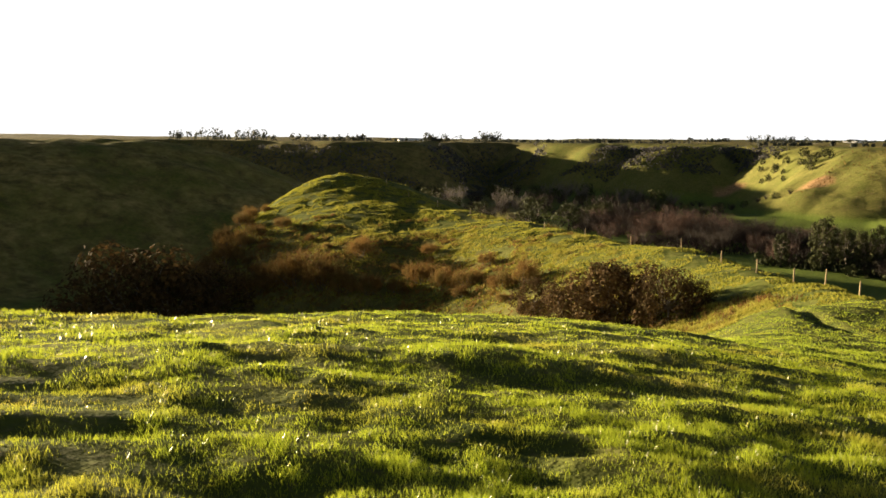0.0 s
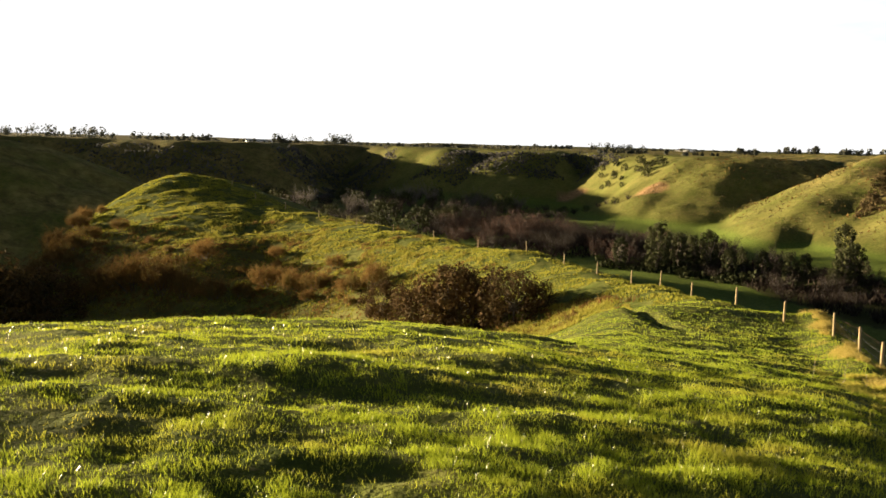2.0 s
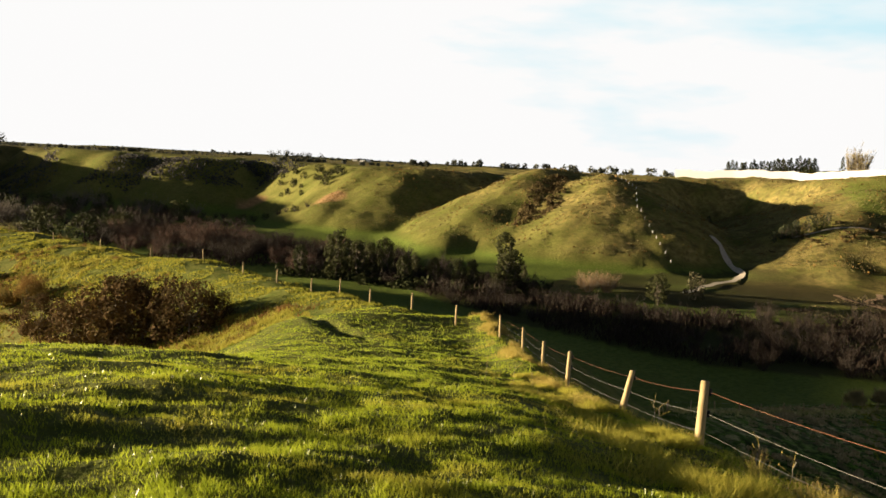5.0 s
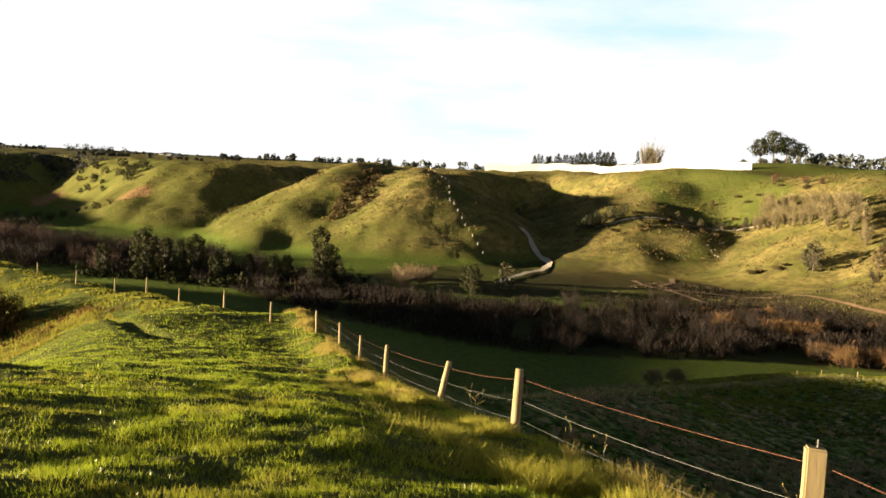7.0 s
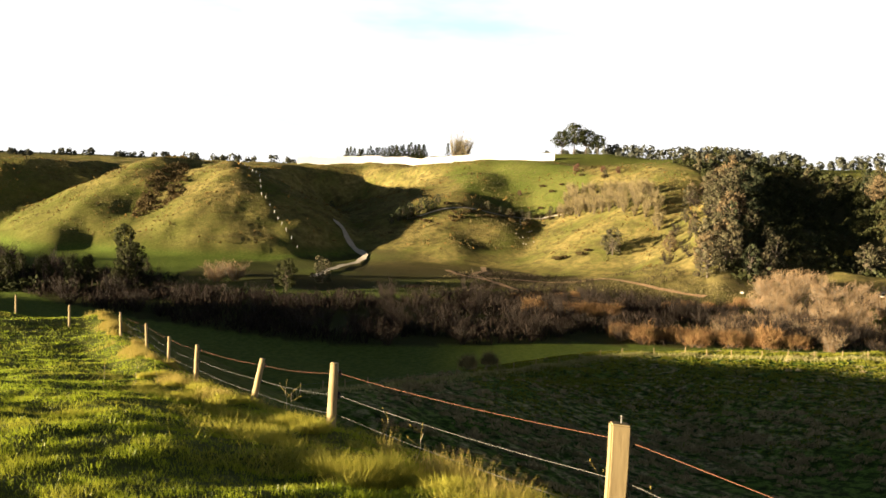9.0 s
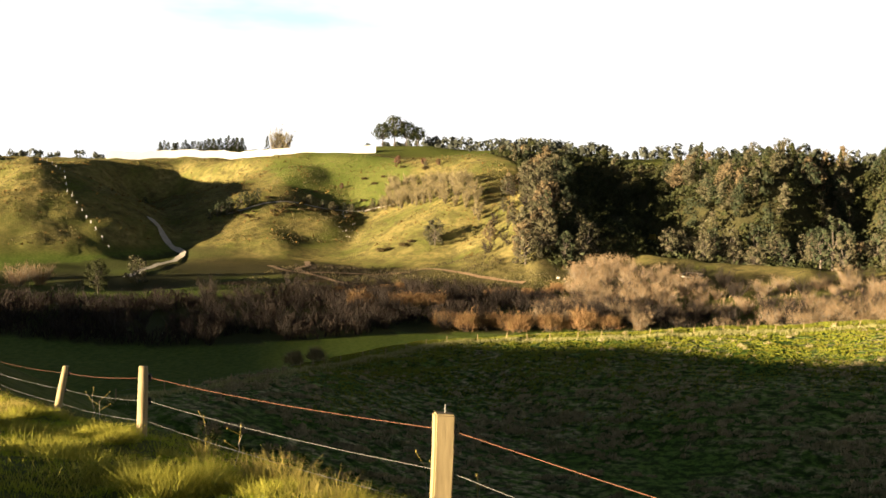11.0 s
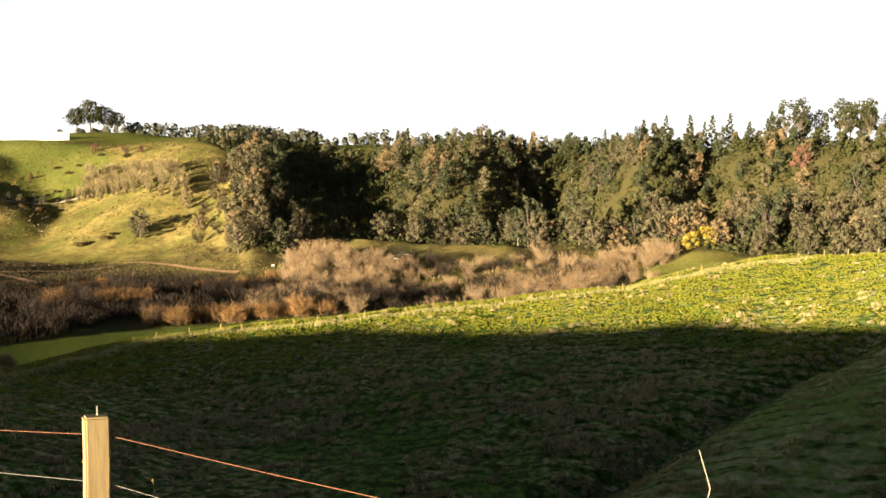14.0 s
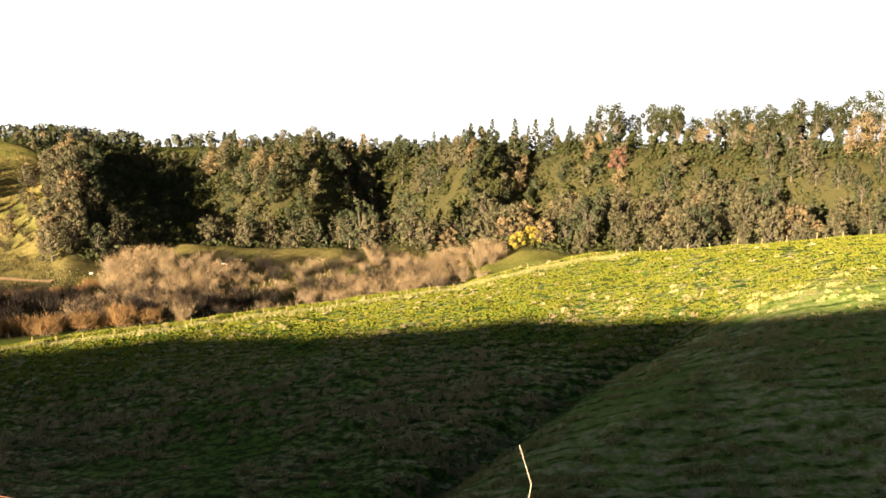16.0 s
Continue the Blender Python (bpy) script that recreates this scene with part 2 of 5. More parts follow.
def height(x, y):
    """The ground's height."""
    x, y = np.asarray(x, float), np.asarray(y, float)
    r = np.hypot(x - 1.2, y - 1.5)
    home = home_hill(x, y)
    knoll = softmax([crest(KNOLL, x, y, 0.56, 0.75), crest(KNOLL_ARM, x, y, 0.5, 1.1), crest(KNOLL_FACE, x, y, 0.5, 0.5)], 1.0)
    d_west = -0.947 * (x + 33) + 0.322 * (y - 190)
    knoll = knoll - 0.7 * softplus(d_west - 3, 2.0)
    field = broad_spur(FIELD, x, y, 0.42, 0.075 + 0.07 * smooth(5, 45, y))
    d_fold, s_fold, _ = along(FOLD, x, y)
    field = field + np.where(s_fold < 0, 1.3 * smooth(0, 12, d_fold), 0) * smooth(125, 100, r) - 1.2 * np.exp(-(d_fold / 1.9) ** 2) * smooth(125, 95, r)
    left = crest(LEFT_HILL, x, y, 0.4, 0.46)
    poly_d, _, _ = along(RIM + RIM[:1], x, y)
    sd = np.where(inside(RIM, x, y), -poly_d, poly_d)
    calm = 1 - 0.85 * smooth(320, 360, x) * smooth(420, 370, y) * smooth(150, 190, y)
    bluffs = calm * (9 * vnoise(x, y, 60, 3) + 4 * vnoise(x, y, 24, 4))
    sd = sd + bluffs * smooth(0, 25, sd) * smooth(110, 60, sd)
    table = (9.0 * smooth(470, 380, y) + 6.0 * smooth(330, 220, y)) * smooth(250, 400, x) + 4.5 * smooth(360, 480, x) * smooth(420, 480, y) + 4.0 * smooth(470, 510, x) * smooth(300, 350, y) * smooth(600, 500, y) + 8.0 * smooth(530, 600, x) * smooth(200, 300, y) * smooth(620, 520, y) + 1.2 * vnoise(x, y, 260, 7) - 1.0 + 3 * smooth(1500, 3500, r) + 16 * smooth(2600, 4200, r) * (0.6 + 0.4 * vnoise(x, y, 700, 8))
    fall = np.clip(sd / (80.0 + 62 * smooth(420, 320, y) * smooth(110, 190, y)), 0, 1)
    far = table - (table + 43) * (fall * fall * (3 - 2 * fall)) ** 0.85
    for cut, wide in zip(CUTS, (48.0, 24.0, 18.0)):
        d_cut, _, cols = along(cut, x, y)
        far = far - cols[0] * np.exp(-(d_cut / wide) ** 2)
    noses = [crest(NOSE, x, y, 0.5, 0.5), crest(NOSE_ARM, x, y, 0.55, 0.5), crest(SPUR, x, y, 0.36, 0.36), crest(GREEN_SPUR, x, y, 0.5, 0.5), crest(WOOD_SPUR, x, y, 0.4, 0.75)]
    noses = [n + 1.6 * vnoise(x, y, 22, 5) for n in noses]
    floor = -43.0 + 1.2 * vnoise(x, y, 60, 9) + 11 * smooth(285, 378, x) * smooth(215, 165, y) + 9 * smooth(20, -60, y) * smooth(250, 330, x)
    h = softmax([home, softmax([knoll, field, left, far, *noses, floor], 1.0)], 0.5)
    h = h + 0.07 * vnoise(x, y, 5.0, 11) * smooth(2, 10, r) + 0.5 * vnoise(x, y, 19, 12) * smooth(40, 90, r) + calm * (0.9 * vnoise(x, y, 12, 18) + 0.55 * vnoise(x, y, 5, 19)) * smooth(280, 340, r) * smooth(-42, -36, h) + 5 * calm * vnoise(x, y, 48, 20) * smooth(560, 720, r) * smooth(-42, -34, h) * smooth(-3, -10, h)
    # ribs and small gullies under the forest
    wood = smooth(368, 400, x) * smooth(215, 175, y) * smooth(-41, -30, h) * smooth(12, 0, h)
    h = h + wood * (6.5 * vnoise(x * 0.35, y + 9, 27, 23) + 2.5 * vnoise(x * 0.5, y, 13, 24))
    # ribs down the steep grass of the bluffs
    h = h + calm * (1.9 * vnoise(x * 0.32 + 0.1 * y, y, 15, 21) + 0.8 * vnoise(x * 0.4, y, 6.5, 22)) * smooth(300, 360, r) * smooth(-42, -36, h) * smooth(3, -4, h) * smooth(1100, 800, r)
    # the level paddock at the foot of the forest
    flat = smooth(318, 335, x) * smooth(388, 366, x) * smooth(38, 60, y) * smooth(142, 124, y)
    h = h + flat * (-36.5 + 0.09 * (x - 340) - h)
    # hummocky turf
    near = smooth(100, 30, r)
    h = h + near * (0.065 * vnoise(x, y, 2.1, 13) + 0.07 * vnoise(x * 0.7, y, 0.8, 14) + 0.04 * vnoise(x, y, 0.34, 15))
    rough = smooth(1.5, 0.3, np.maximum(h - knoll, 0)) + smooth(1.5, 0.3, np.maximum(h - field, 0))
    return h + rough * (0.17 * vnoise(x, y, 3.2, 16) + 0.12 * vnoise(x, y, 1.5, 17)) * smooth(25, 50, r)


def hz(x, y):
    return float(height(np.array([x]), np.array([y]))[0])


def tree_nodes(mat):
    mat.use_nodes = True
    t = mat.node_tree
    t.nodes.clear()
    return t, t.nodes.new("ShaderNodeOutputMaterial")


def node(t, kind, ins=(), operation="", data_type="", attribute_name=""):
    n = t.nodes.new(kind)
    if operation:
        n.operation = operation
    if data_type:
        n.data_type = data_type
    if attribute_name:
        n.attribute_name = attribute_name
    for key, value in dict(ins).items():
        if isinstance(value, bpy.types.NodeSocket):
            t.links.new(value, n.inputs[key])
        else:
            n.inputs[key].default_value = value
    return n


def noise_at(t, scale, detail=4.0, vec=None, rough=0.55):
    n = node(t, "ShaderNodeTexNoise", {"Scale": scale, "Detail": detail, "Roughness": rough})
    if vec is not None:
        t.links.new(vec, n.inputs["Vector"])
    return n.outputs[0]


def ramp(t, fac, a, b):
    return node(t, "ShaderNodeMapRange", {0: fac, 1: a, 2: b}).outputs[0]


def mix(t, fac, a, b):
    n = node(t, "ShaderNodeMix", data_type="RGBA")
    for key, value in (("Factor", fac), ("A", a), ("B", b)):
        if isinstance(value, bpy.types.NodeSocket):
            t.links.new(value, n.inputs[key])
        else:
            n.inputs[key].default_value = value if key == "Factor" else (*value, 1)
    return n.outputs["Result"]


# ---- materials ----
def ground_material():
    mat = bpy.data.materials.new("pasture")
    t, out = tree_nodes(mat)
    pos = node(t, "ShaderNodeNewGeometry").outputs["Position"]
    dry = node(t, "ShaderNodeAttribute", attribute_name="dry").outputs["Fac"]
    earth = node(t, "ShaderNodeAttribute", attribute_name="earth").outputs["Fac"]
    lush = node(t, "ShaderNodeAttribute", attribute_name="lush").outputs["Fac"]
    fine, mid, big = noise_at(t, 9.0, 6, pos), noise_at(t, 0.9, 5, pos), noise_at(t, 0.05, 4, pos)
    green = mix(t, ramp(t, mid, 0.35, 0.68), (0.065, 0.086, 0.017), (0.132, 0.138, 0.034))
    green = mix(t, ramp(t, fine, 0.55, 0.8), green, (0.12, 0.112, 0.045))
    rich = mix(t, ramp(t, mid, 0.3, 0.7), (0.105, 0.190, 0.028), (0.165, 0.265, 0.048))
    turned = node(t, "ShaderNodeAttribute", attribute_name="steps").outputs["Fac"]
    green = mix(t, node(t, "ShaderNodeMath", {0: turned, 1: 0.6}, operation="MULTIPLY").outputs[0], green, rich)
    col = mix(t, lush, green, rich)
    straw = mix(t, ramp(t, noise_at(t, 0.35, 6, pos), 0.35, 0.7), (0.160, 0.140, 0.046), (0.31, 0.245, 0.092))
    dryness = node(t, "ShaderNodeMath", {0: dry, 1: ramp(t, big, 0.30, 0.62)}, operation="MULTIPLY").outputs[0]
    col = mix(t, dryness, col, straw)
    rough_patch = node(t, "ShaderNodeMath", {0: dry, 1: ramp(t, noise_at(t, 0.16, 7, pos, 0.7), 0.47, 0.66)}, operation="MULTIPLY").outputs[0]
    col = mix(t, rough_patch, col, (0.090, 0.078, 0.030))
    brown = mix(t, ramp(t, noise_at(t, 0.6, 5, pos), 0.3, 0.7), (0.16, 0.095, 0.045), (0.34, 0.22, 0.11))
    col = mix(t, earth, col, brown)
    litter = node(t, "ShaderNodeAttribute", attribute_name="litter").outputs["Fac"]
    col = mix(t, litter, col, mix(t, mid, (0.028, 0.030, 0.014), (0.075, 0.060, 0.030)))
    # trodden lines along the contours of the steep grass
    sep = node(t, "ShaderNodeSeparateXYZ", {0: pos}).outputs
    across = node(t, "ShaderNodeMath", {0: sep[1], 1: -0.15, 2: sep[0]}, operation="MULTIPLY_ADD").outputs[0]
    warp = node(t, "ShaderNodeMath", {0: noise_at(t, 0.10, 3, pos), 1: 9.0, 2: across}, operation="MULTIPLY_ADD").outputs[0]
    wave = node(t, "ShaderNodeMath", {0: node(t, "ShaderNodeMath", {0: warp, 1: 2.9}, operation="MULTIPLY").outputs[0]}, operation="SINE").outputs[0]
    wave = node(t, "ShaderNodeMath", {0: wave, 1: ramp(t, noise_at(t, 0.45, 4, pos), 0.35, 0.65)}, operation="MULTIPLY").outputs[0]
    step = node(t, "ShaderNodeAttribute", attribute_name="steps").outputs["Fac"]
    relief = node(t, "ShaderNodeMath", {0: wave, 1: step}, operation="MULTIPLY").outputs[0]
    pale = node(t, "ShaderNodeAttribute", attribute_name="pale").outputs["Fac"]
    between = node(t, "ShaderNodeMath", {0: ramp(t, wave, 0.40, -0.05), 1: ramp(t, noise_at(t, 1.1, 6, pos, 0.75), 0.43, 0.56)}, operation="MULTIPLY").outputs[0]
    between = node(t, "ShaderNodeMath", {0: between, 1: ramp(t, noise_at(t, 0.07, 4, pos), 0.34, 0.53)}, operation="MULTIPLY").outputs[0]
    worn = node(t, "ShaderNodeMath", {0: step, 1: between}, operation="MULTIPLY").outputs[0]
    col = mix(t, node(t, "ShaderNodeMath", {0: worn, 1: 1.0}, operation="MULTIPLY").outputs[0], col, mix(t, fine, (0.36, 0.29, 0.15), (0.66, 0.56, 0.32)))
    # beyond the fold: pale brown turf, with its brightness from the sky painted in
    col = mix(t, pale, col, mix(t, worn, (0.22, 0.31, 0.07), (0.50, 0.44, 0.26)))
    # dark spots: the shade between tussocks painted into the turf
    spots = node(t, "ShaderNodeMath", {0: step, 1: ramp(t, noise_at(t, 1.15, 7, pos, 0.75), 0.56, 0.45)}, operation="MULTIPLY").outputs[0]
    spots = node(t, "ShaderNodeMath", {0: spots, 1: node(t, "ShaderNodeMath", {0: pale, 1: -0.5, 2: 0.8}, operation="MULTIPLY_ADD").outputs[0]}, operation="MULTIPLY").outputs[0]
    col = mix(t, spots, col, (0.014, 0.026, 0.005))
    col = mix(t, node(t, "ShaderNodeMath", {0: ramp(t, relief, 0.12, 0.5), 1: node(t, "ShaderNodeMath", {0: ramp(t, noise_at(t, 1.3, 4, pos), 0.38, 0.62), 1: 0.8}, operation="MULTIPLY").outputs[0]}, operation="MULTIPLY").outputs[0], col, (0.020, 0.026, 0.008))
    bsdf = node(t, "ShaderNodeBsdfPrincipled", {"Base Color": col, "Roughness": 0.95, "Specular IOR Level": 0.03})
    tall = node(t, "ShaderNodeMath", {0: fine, 1: 0.6, 2: mid}, operation="MULTIPLY_ADD").outputs[0]
    tall = node(t, "ShaderNodeMath", {0: relief, 1: 0.10, 2: tall}, operation="MULTIPLY_ADD").outputs[0]
    t.links.new(node(t, "ShaderNodeBump", {"Strength": 0.8, "Distance": 0.25, "Height": tall}).outputs[0], bsdf.inputs["Normal"])
    t.links.new(bsdf.outputs[0], out.inputs[0])
    return mat


def leaf_material(name, low, high, accent=None, through_light=0.35, gloss=0.75, shine=0.06):
    """Leaves, blades or twigs: colour differs from plant to plant and from piece to piece."""
    mat = bpy.data.materials.new(name)
    t, out = tree_nodes(mat)
    isle = node(t, "ShaderNodeNewGeometry").outputs["Random Per Island"]
    obj = node(t, "ShaderNodeObjectInfo").outputs["Random"]
    pos = node(t, "ShaderNodeNewGeometry").outputs["Position"]
    fac = node(t, "ShaderNodeMath", {0: isle, 1: 0.6, 2: node(t, "ShaderNodeMath", {0: obj, 1: 0.5}, operation="MULTIPLY").outputs[0]}, operation="MULTIPLY_ADD").outputs[0]
    col = mix(t, fac, low, high)
    if accent:
        col = mix(t, ramp(t, noise_at(t, 0.55, 3, pos), 0.5, 0.7), col, accent)
    bsdf = node(t, "ShaderNodeBsdfPrincipled", {"Base Color": col, "Roughness": gloss, "Specular IOR Level": shine})
    glow = node(t, "ShaderNodeBsdfTranslucent", {"Color": col})
    m = node(t, "ShaderNodeMixShader", {0: through_light, 1: bsdf.outputs[0], 2: glow.outputs[0]})
    t.links.new(m.outputs[0], out.inputs[0])
    return mat


def solid_material(name, low, high, scale=6.0, rough=0.8, metal=0.0, stretch=(1, 1, 1), bump=0.3):
    mat = bpy.data.materials.new(name)
    t, out = tree_nodes(mat)
    co = node(t, "ShaderNodeTexCoord").outputs["Object"]
    vec = node(t, "ShaderNodeMapping", {"Vector": co, "Scale": stretch}).outputs[0]
    n = noise_at(t, scale, 6, vec, 0.65)
    obj = node(t, "ShaderNodeObjectInfo").outputs["Random"]
    col = mix(t, ramp(t, n, 0.3, 0.72), low, high)
    col = mix(t, node(t, "ShaderNodeMath", {0: obj, 1: 0.35}, operation="MULTIPLY").outputs[0], col, low)
    bsdf = node(t, "ShaderNodeBsdfPrincipled", {"Base Color": col, "Roughness": rough, "Metallic": metal})
    t.links.new(node(t, "ShaderNodeBump", {"Strength": bump, "Distance": 0.01, "Height": n}).outputs[0], bsdf.inputs["Normal"])
    t.links.new(bsdf.outputs[0], out.inputs[0])
    return mat


PASTURE = ground_material()
BLADES = leaf_material("grass_blades", (0.120, 0.185, 0.012), (0.36, 0.405, 0.034), (0.33, 0.30, 0.045), 0.5, 0.25, 0.12)
FAR_TURF = leaf_material("grazed_turf", (0.175, 0.255, 0.018), (0.33, 0.385, 0.036), (0.30, 0.30, 0.042), 0.5, 0.5, 0.08)
GOLD_GREEN = leaf_material("golden_green_grass", (0.22, 0.235, 0.025), (0.46, 0.41, 0.075), (0.36, 0.33, 0.06), 0.45, 0.6)
FIELD_GRASS = leaf_material("field_grass", (0.115, 0.145, 0.014), (0.205, 0.215, 0.028), (0.22, 0.195, 0.04), 0.40, 0.7)
GOLDEN = leaf_material("golden_grass", (0.20, 0.190, 0.028), (0.33, 0.295, 0.060), (0.22, 0.225, 0.032), 0.4, 0.7)
# pale colour: brightness painted into the spur's crest band and the slope beyond the fold
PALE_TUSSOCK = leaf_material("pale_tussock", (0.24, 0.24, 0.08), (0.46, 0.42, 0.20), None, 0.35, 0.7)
TAN = leaf_material("tan_leaves", (0.11, 0.082, 0.046), (0.21, 0.155, 0.088), (0.13, 0.10, 0.05), 0.2)
# neutral grey: distance haze is put into the colour of the woods
HAZED_WOODS = leaf_material("hazed_woods", (0.045, 0.044, 0.042), (0.085, 0.082, 0.078), None, 0.3)
STRAW = leaf_material("dry_grass", (0.25, 0.215, 0.045), (0.50, 0.39, 0.12), None, 0.40, 0.6)
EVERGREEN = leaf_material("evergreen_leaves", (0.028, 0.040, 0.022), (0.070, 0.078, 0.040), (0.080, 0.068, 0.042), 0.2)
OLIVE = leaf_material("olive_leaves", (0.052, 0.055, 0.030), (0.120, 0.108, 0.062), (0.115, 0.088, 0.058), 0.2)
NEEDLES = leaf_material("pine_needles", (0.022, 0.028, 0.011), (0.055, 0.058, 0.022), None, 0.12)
# near black: the hill's shade on the river trees is put into the colour
TWIGS = leaf_material("bare_twigs", (0.016, 0.013, 0.011), (0.038, 0.029, 0.023), (0.036, 0.024, 0.018), 0.06, 0.9)
DARK_SCRUB = leaf_material("dark_scrub", (0.034, 0.022, 0.010), (0.095, 0.058, 0.022), (0.05, 0.040, 0.015), 0.2, 0.9)
GORSE = leaf_material("gorse_leaves", (0.055, 0.045, 0.020), (0.12, 0.090, 0.038), (0.10, 0.065, 0.035), 0.2)
POPLAR_TWIGS = leaf_material("poplar_twigs", (0.20, 0.165, 0.080), (0.34, 0.28, 0.145), None, 0.2, 0.9)
PALE_TWIGS = leaf_material("pale_twigs", (0.18, 0.125, 0.072), (0.36, 0.26, 0.155), (0.28, 0.18, 0.10), 0.2, 0.9)
SCRUB = leaf_material("brown_scrub", (0.085, 0.050, 0.018), (0.24, 0.145, 0.045), (0.13, 0.105, 0.032), 0.28, 0.9)
ROSY = leaf_material("rosy_twigs", (0.060, 0.036, 0.028), (0.13, 0.080, 0.060), None, 0.15, 0.9)
GREY_TWIGS = leaf_material("grey_twigs", (0.10, 0.090, 0.080), (0.20, 0.18, 0.16), None, 0.2, 0.9)
TAWNY = leaf_material("tawny_twigs", (0.16, 0.095, 0.045), (0.32, 0.19, 0.09), (0.20, 0.14, 0.06), 0.25, 0.9)
# greyed and lightened: distance haze put into the leaf colour
FAR_LEAVES = leaf_material("far_leaves", (0.045, 0.052, 0.040), (0.095, 0.098, 0.075), None, 0.2, 0.7)
TUSSOCK = leaf_material("tussock", (0.15, 0.125, 0.060), (0.56, 0.46, 0.27), (0.15, 0.17, 0.06), 0.25, 0.7)
BLUFF_TUFTS = leaf_material("bluff_tufts", (0.10, 0.088, 0.040), (0.22, 0.175, 0.090), (0.10, 0.10, 0.035), 0.25, 0.7)
BANK_GRASS = leaf_material("rough_grass", (0.15, 0.18, 0.018), (0.29, 0.26, 0.045), (0.20, 0.21, 0.025), 0.45, 0.7)
YELLOW = leaf_material("yellow_flowers", (0.24, 0.19, 0.035), (0.38, 0.30, 0.06), None, 0.3)
RUSSET = leaf_material("russet_leaves", (0.12, 0.065, 0.048), (0.20, 0.105, 0.078), None, 0.3)
BARK = solid_material("bark", (0.06, 0.045, 0.03), (0.16, 0.13, 0.10), 3.0)
# bark darkened along with the twigs for the shade on the river trees
DARK_BARK = solid_material("dark_bark", (0.022, 0.017, 0.013), (0.058, 0.045, 0.034), 3.0)
PALE_BARK = solid_material("pale_bark", (0.20, 0.17, 0.13), (0.42, 0.38, 0.31), 3.0)
TIMBER = solid_material("weathered_timber", (0.22, 0.16, 0.075), (0.42, 0.32, 0.16), 14.0, 0.85, 0.0, (1, 1, 0.12), 0.5)
WIRE = solid_material("galvanised_wire", (0.20, 0.19, 0.17), (0.36, 0.35, 0.32), 20.0, 0.5, 0.5)
RUST = solid_material("rusty_wire", (0.15, 0.06, 0.035), (0.27, 0.125, 0.065), 20.0, 0.7, 0.2)
BLACK = solid_material("black_plastic", (0.012, 0.012, 0.012), (0.03, 0.03, 0.03), 9.0, 0.4)
CLOTH = leaf_material("white_shade_cloth", (0.80, 0.80, 0.79), (0.88, 0.88, 0.87), None, 0.5, 0.8)
GRAVEL = solid_material("pale_gravel", (0.34, 0.29, 0.23), (0.58, 0.52, 0.44), 0.8, 0.95)
CLAY = solid_material("clay", (0.24, 0.14, 0.07), (0.40, 0.27, 0.15), 0.5, 0.95)
ROOF = solid_material("pale_roofing", (0.45, 0.45, 0.45), (0.62, 0.62, 0.61), 0.5, 0.5)
WALL = solid_material("painted_wall", (0.55, 0.54, 0.50), (0.72, 0.70, 0.66), 0.5, 0.8)
STONE = solid_material("pale_stone", (0.40, 0.37, 0.32), (0.62, 0.58, 0.52), 1.5, 0.9)


# ---- mesh tools ----
def mesh_from(name, verts, faces, material, flat=True):
    """verts (n, 3) and equal-sided faces (m, k) as arrays."""
    verts, faces = np.asarray(verts, np.float32), np.asarray(faces, np.int32)
    me = bpy.data.meshes.new(name)
    me.vertices.add(len(verts))
    me.vertices.foreach_set("co", verts.ravel())
    k = faces.shape[1]
    me.loops.add(faces.size)
    me.loops.foreach_set("vertex_index", faces.ravel())
    me.polygons.add(len(faces))
    me.polygons.foreach_set("loop_start", np.arange(0, faces.size, k, dtype=np.int32))
    me.update(calc_edges=True)
    me.validate()
    me.polygons.foreach_set("use_smooth", np.full(len(me.polygons), not flat))
    me.materials.append(material)
    return me


def part(name, me, parent, label=""):
    ob = new(name, me)
    ob.parent = parent
    return tagged(ob, label) if label else ob


def tubes(rods, sides=5):
    """Tapered rods (p, q, radius at p, radius at q) as verts and quads."""
    vs, fs = [], []
    for p, q, ra, rb in rods:
        p, q = np.asarray(p, float), np.asarray(q, float)
        way = q - p
        way = way / (np.linalg.norm(way) + 1e-9)
        a = np.cross(way, (0.31, 0.95, 0.05) if abs(way[2]) > 0.9 else (0, 0, 1.0))
        a /= np.linalg.norm(a)
        b = np.cross(way, a)
        base = len(vs)
        for n in range(sides):
            c, s = math.cos(2 * math.pi * n / sides), math.sin(2 * math.pi * n / sides)
            vs.append(p + ra * (c * a + s * b))
            vs.append(q + rb * (c * a + s * b))
        for n in range(sides):
            i, j = base + 2 * n, base + 2 * ((n + 1) % sides)
            fs.append((i, j, j + 1, i + 1))
    return np.array(vs), np.array(fs)


def pipe(points, radius, sides=4):
    """One bent rod through the points."""
    pts = np.asarray(points, float)
    way = np.gradient(pts, axis=0)
    way /= np.linalg.norm(way, axis=1, keepdims=True)
    a = np.cross(way, (0, 0, 1.0))
    a /= np.linalg.norm(a, axis=1, keepdims=True)
    b = np.cross(way, a)
    turn = 2 * np.pi * np.arange(sides) / sides
    vs = pts[:, None] + radius * (np.cos(turn)[None, :, None] * a[:, None] + np.sin(turn)[None, :, None] * b[:, None])
    fs = [(k * sides + m, k * sides + (m + 1) % sides, (k + 1) * sides + (m + 1) % sides, (k + 1) * sides + m) for k in range(len(pts) - 1) for m in range(sides)]
    return vs.reshape(-1, 3), np.array(fs)


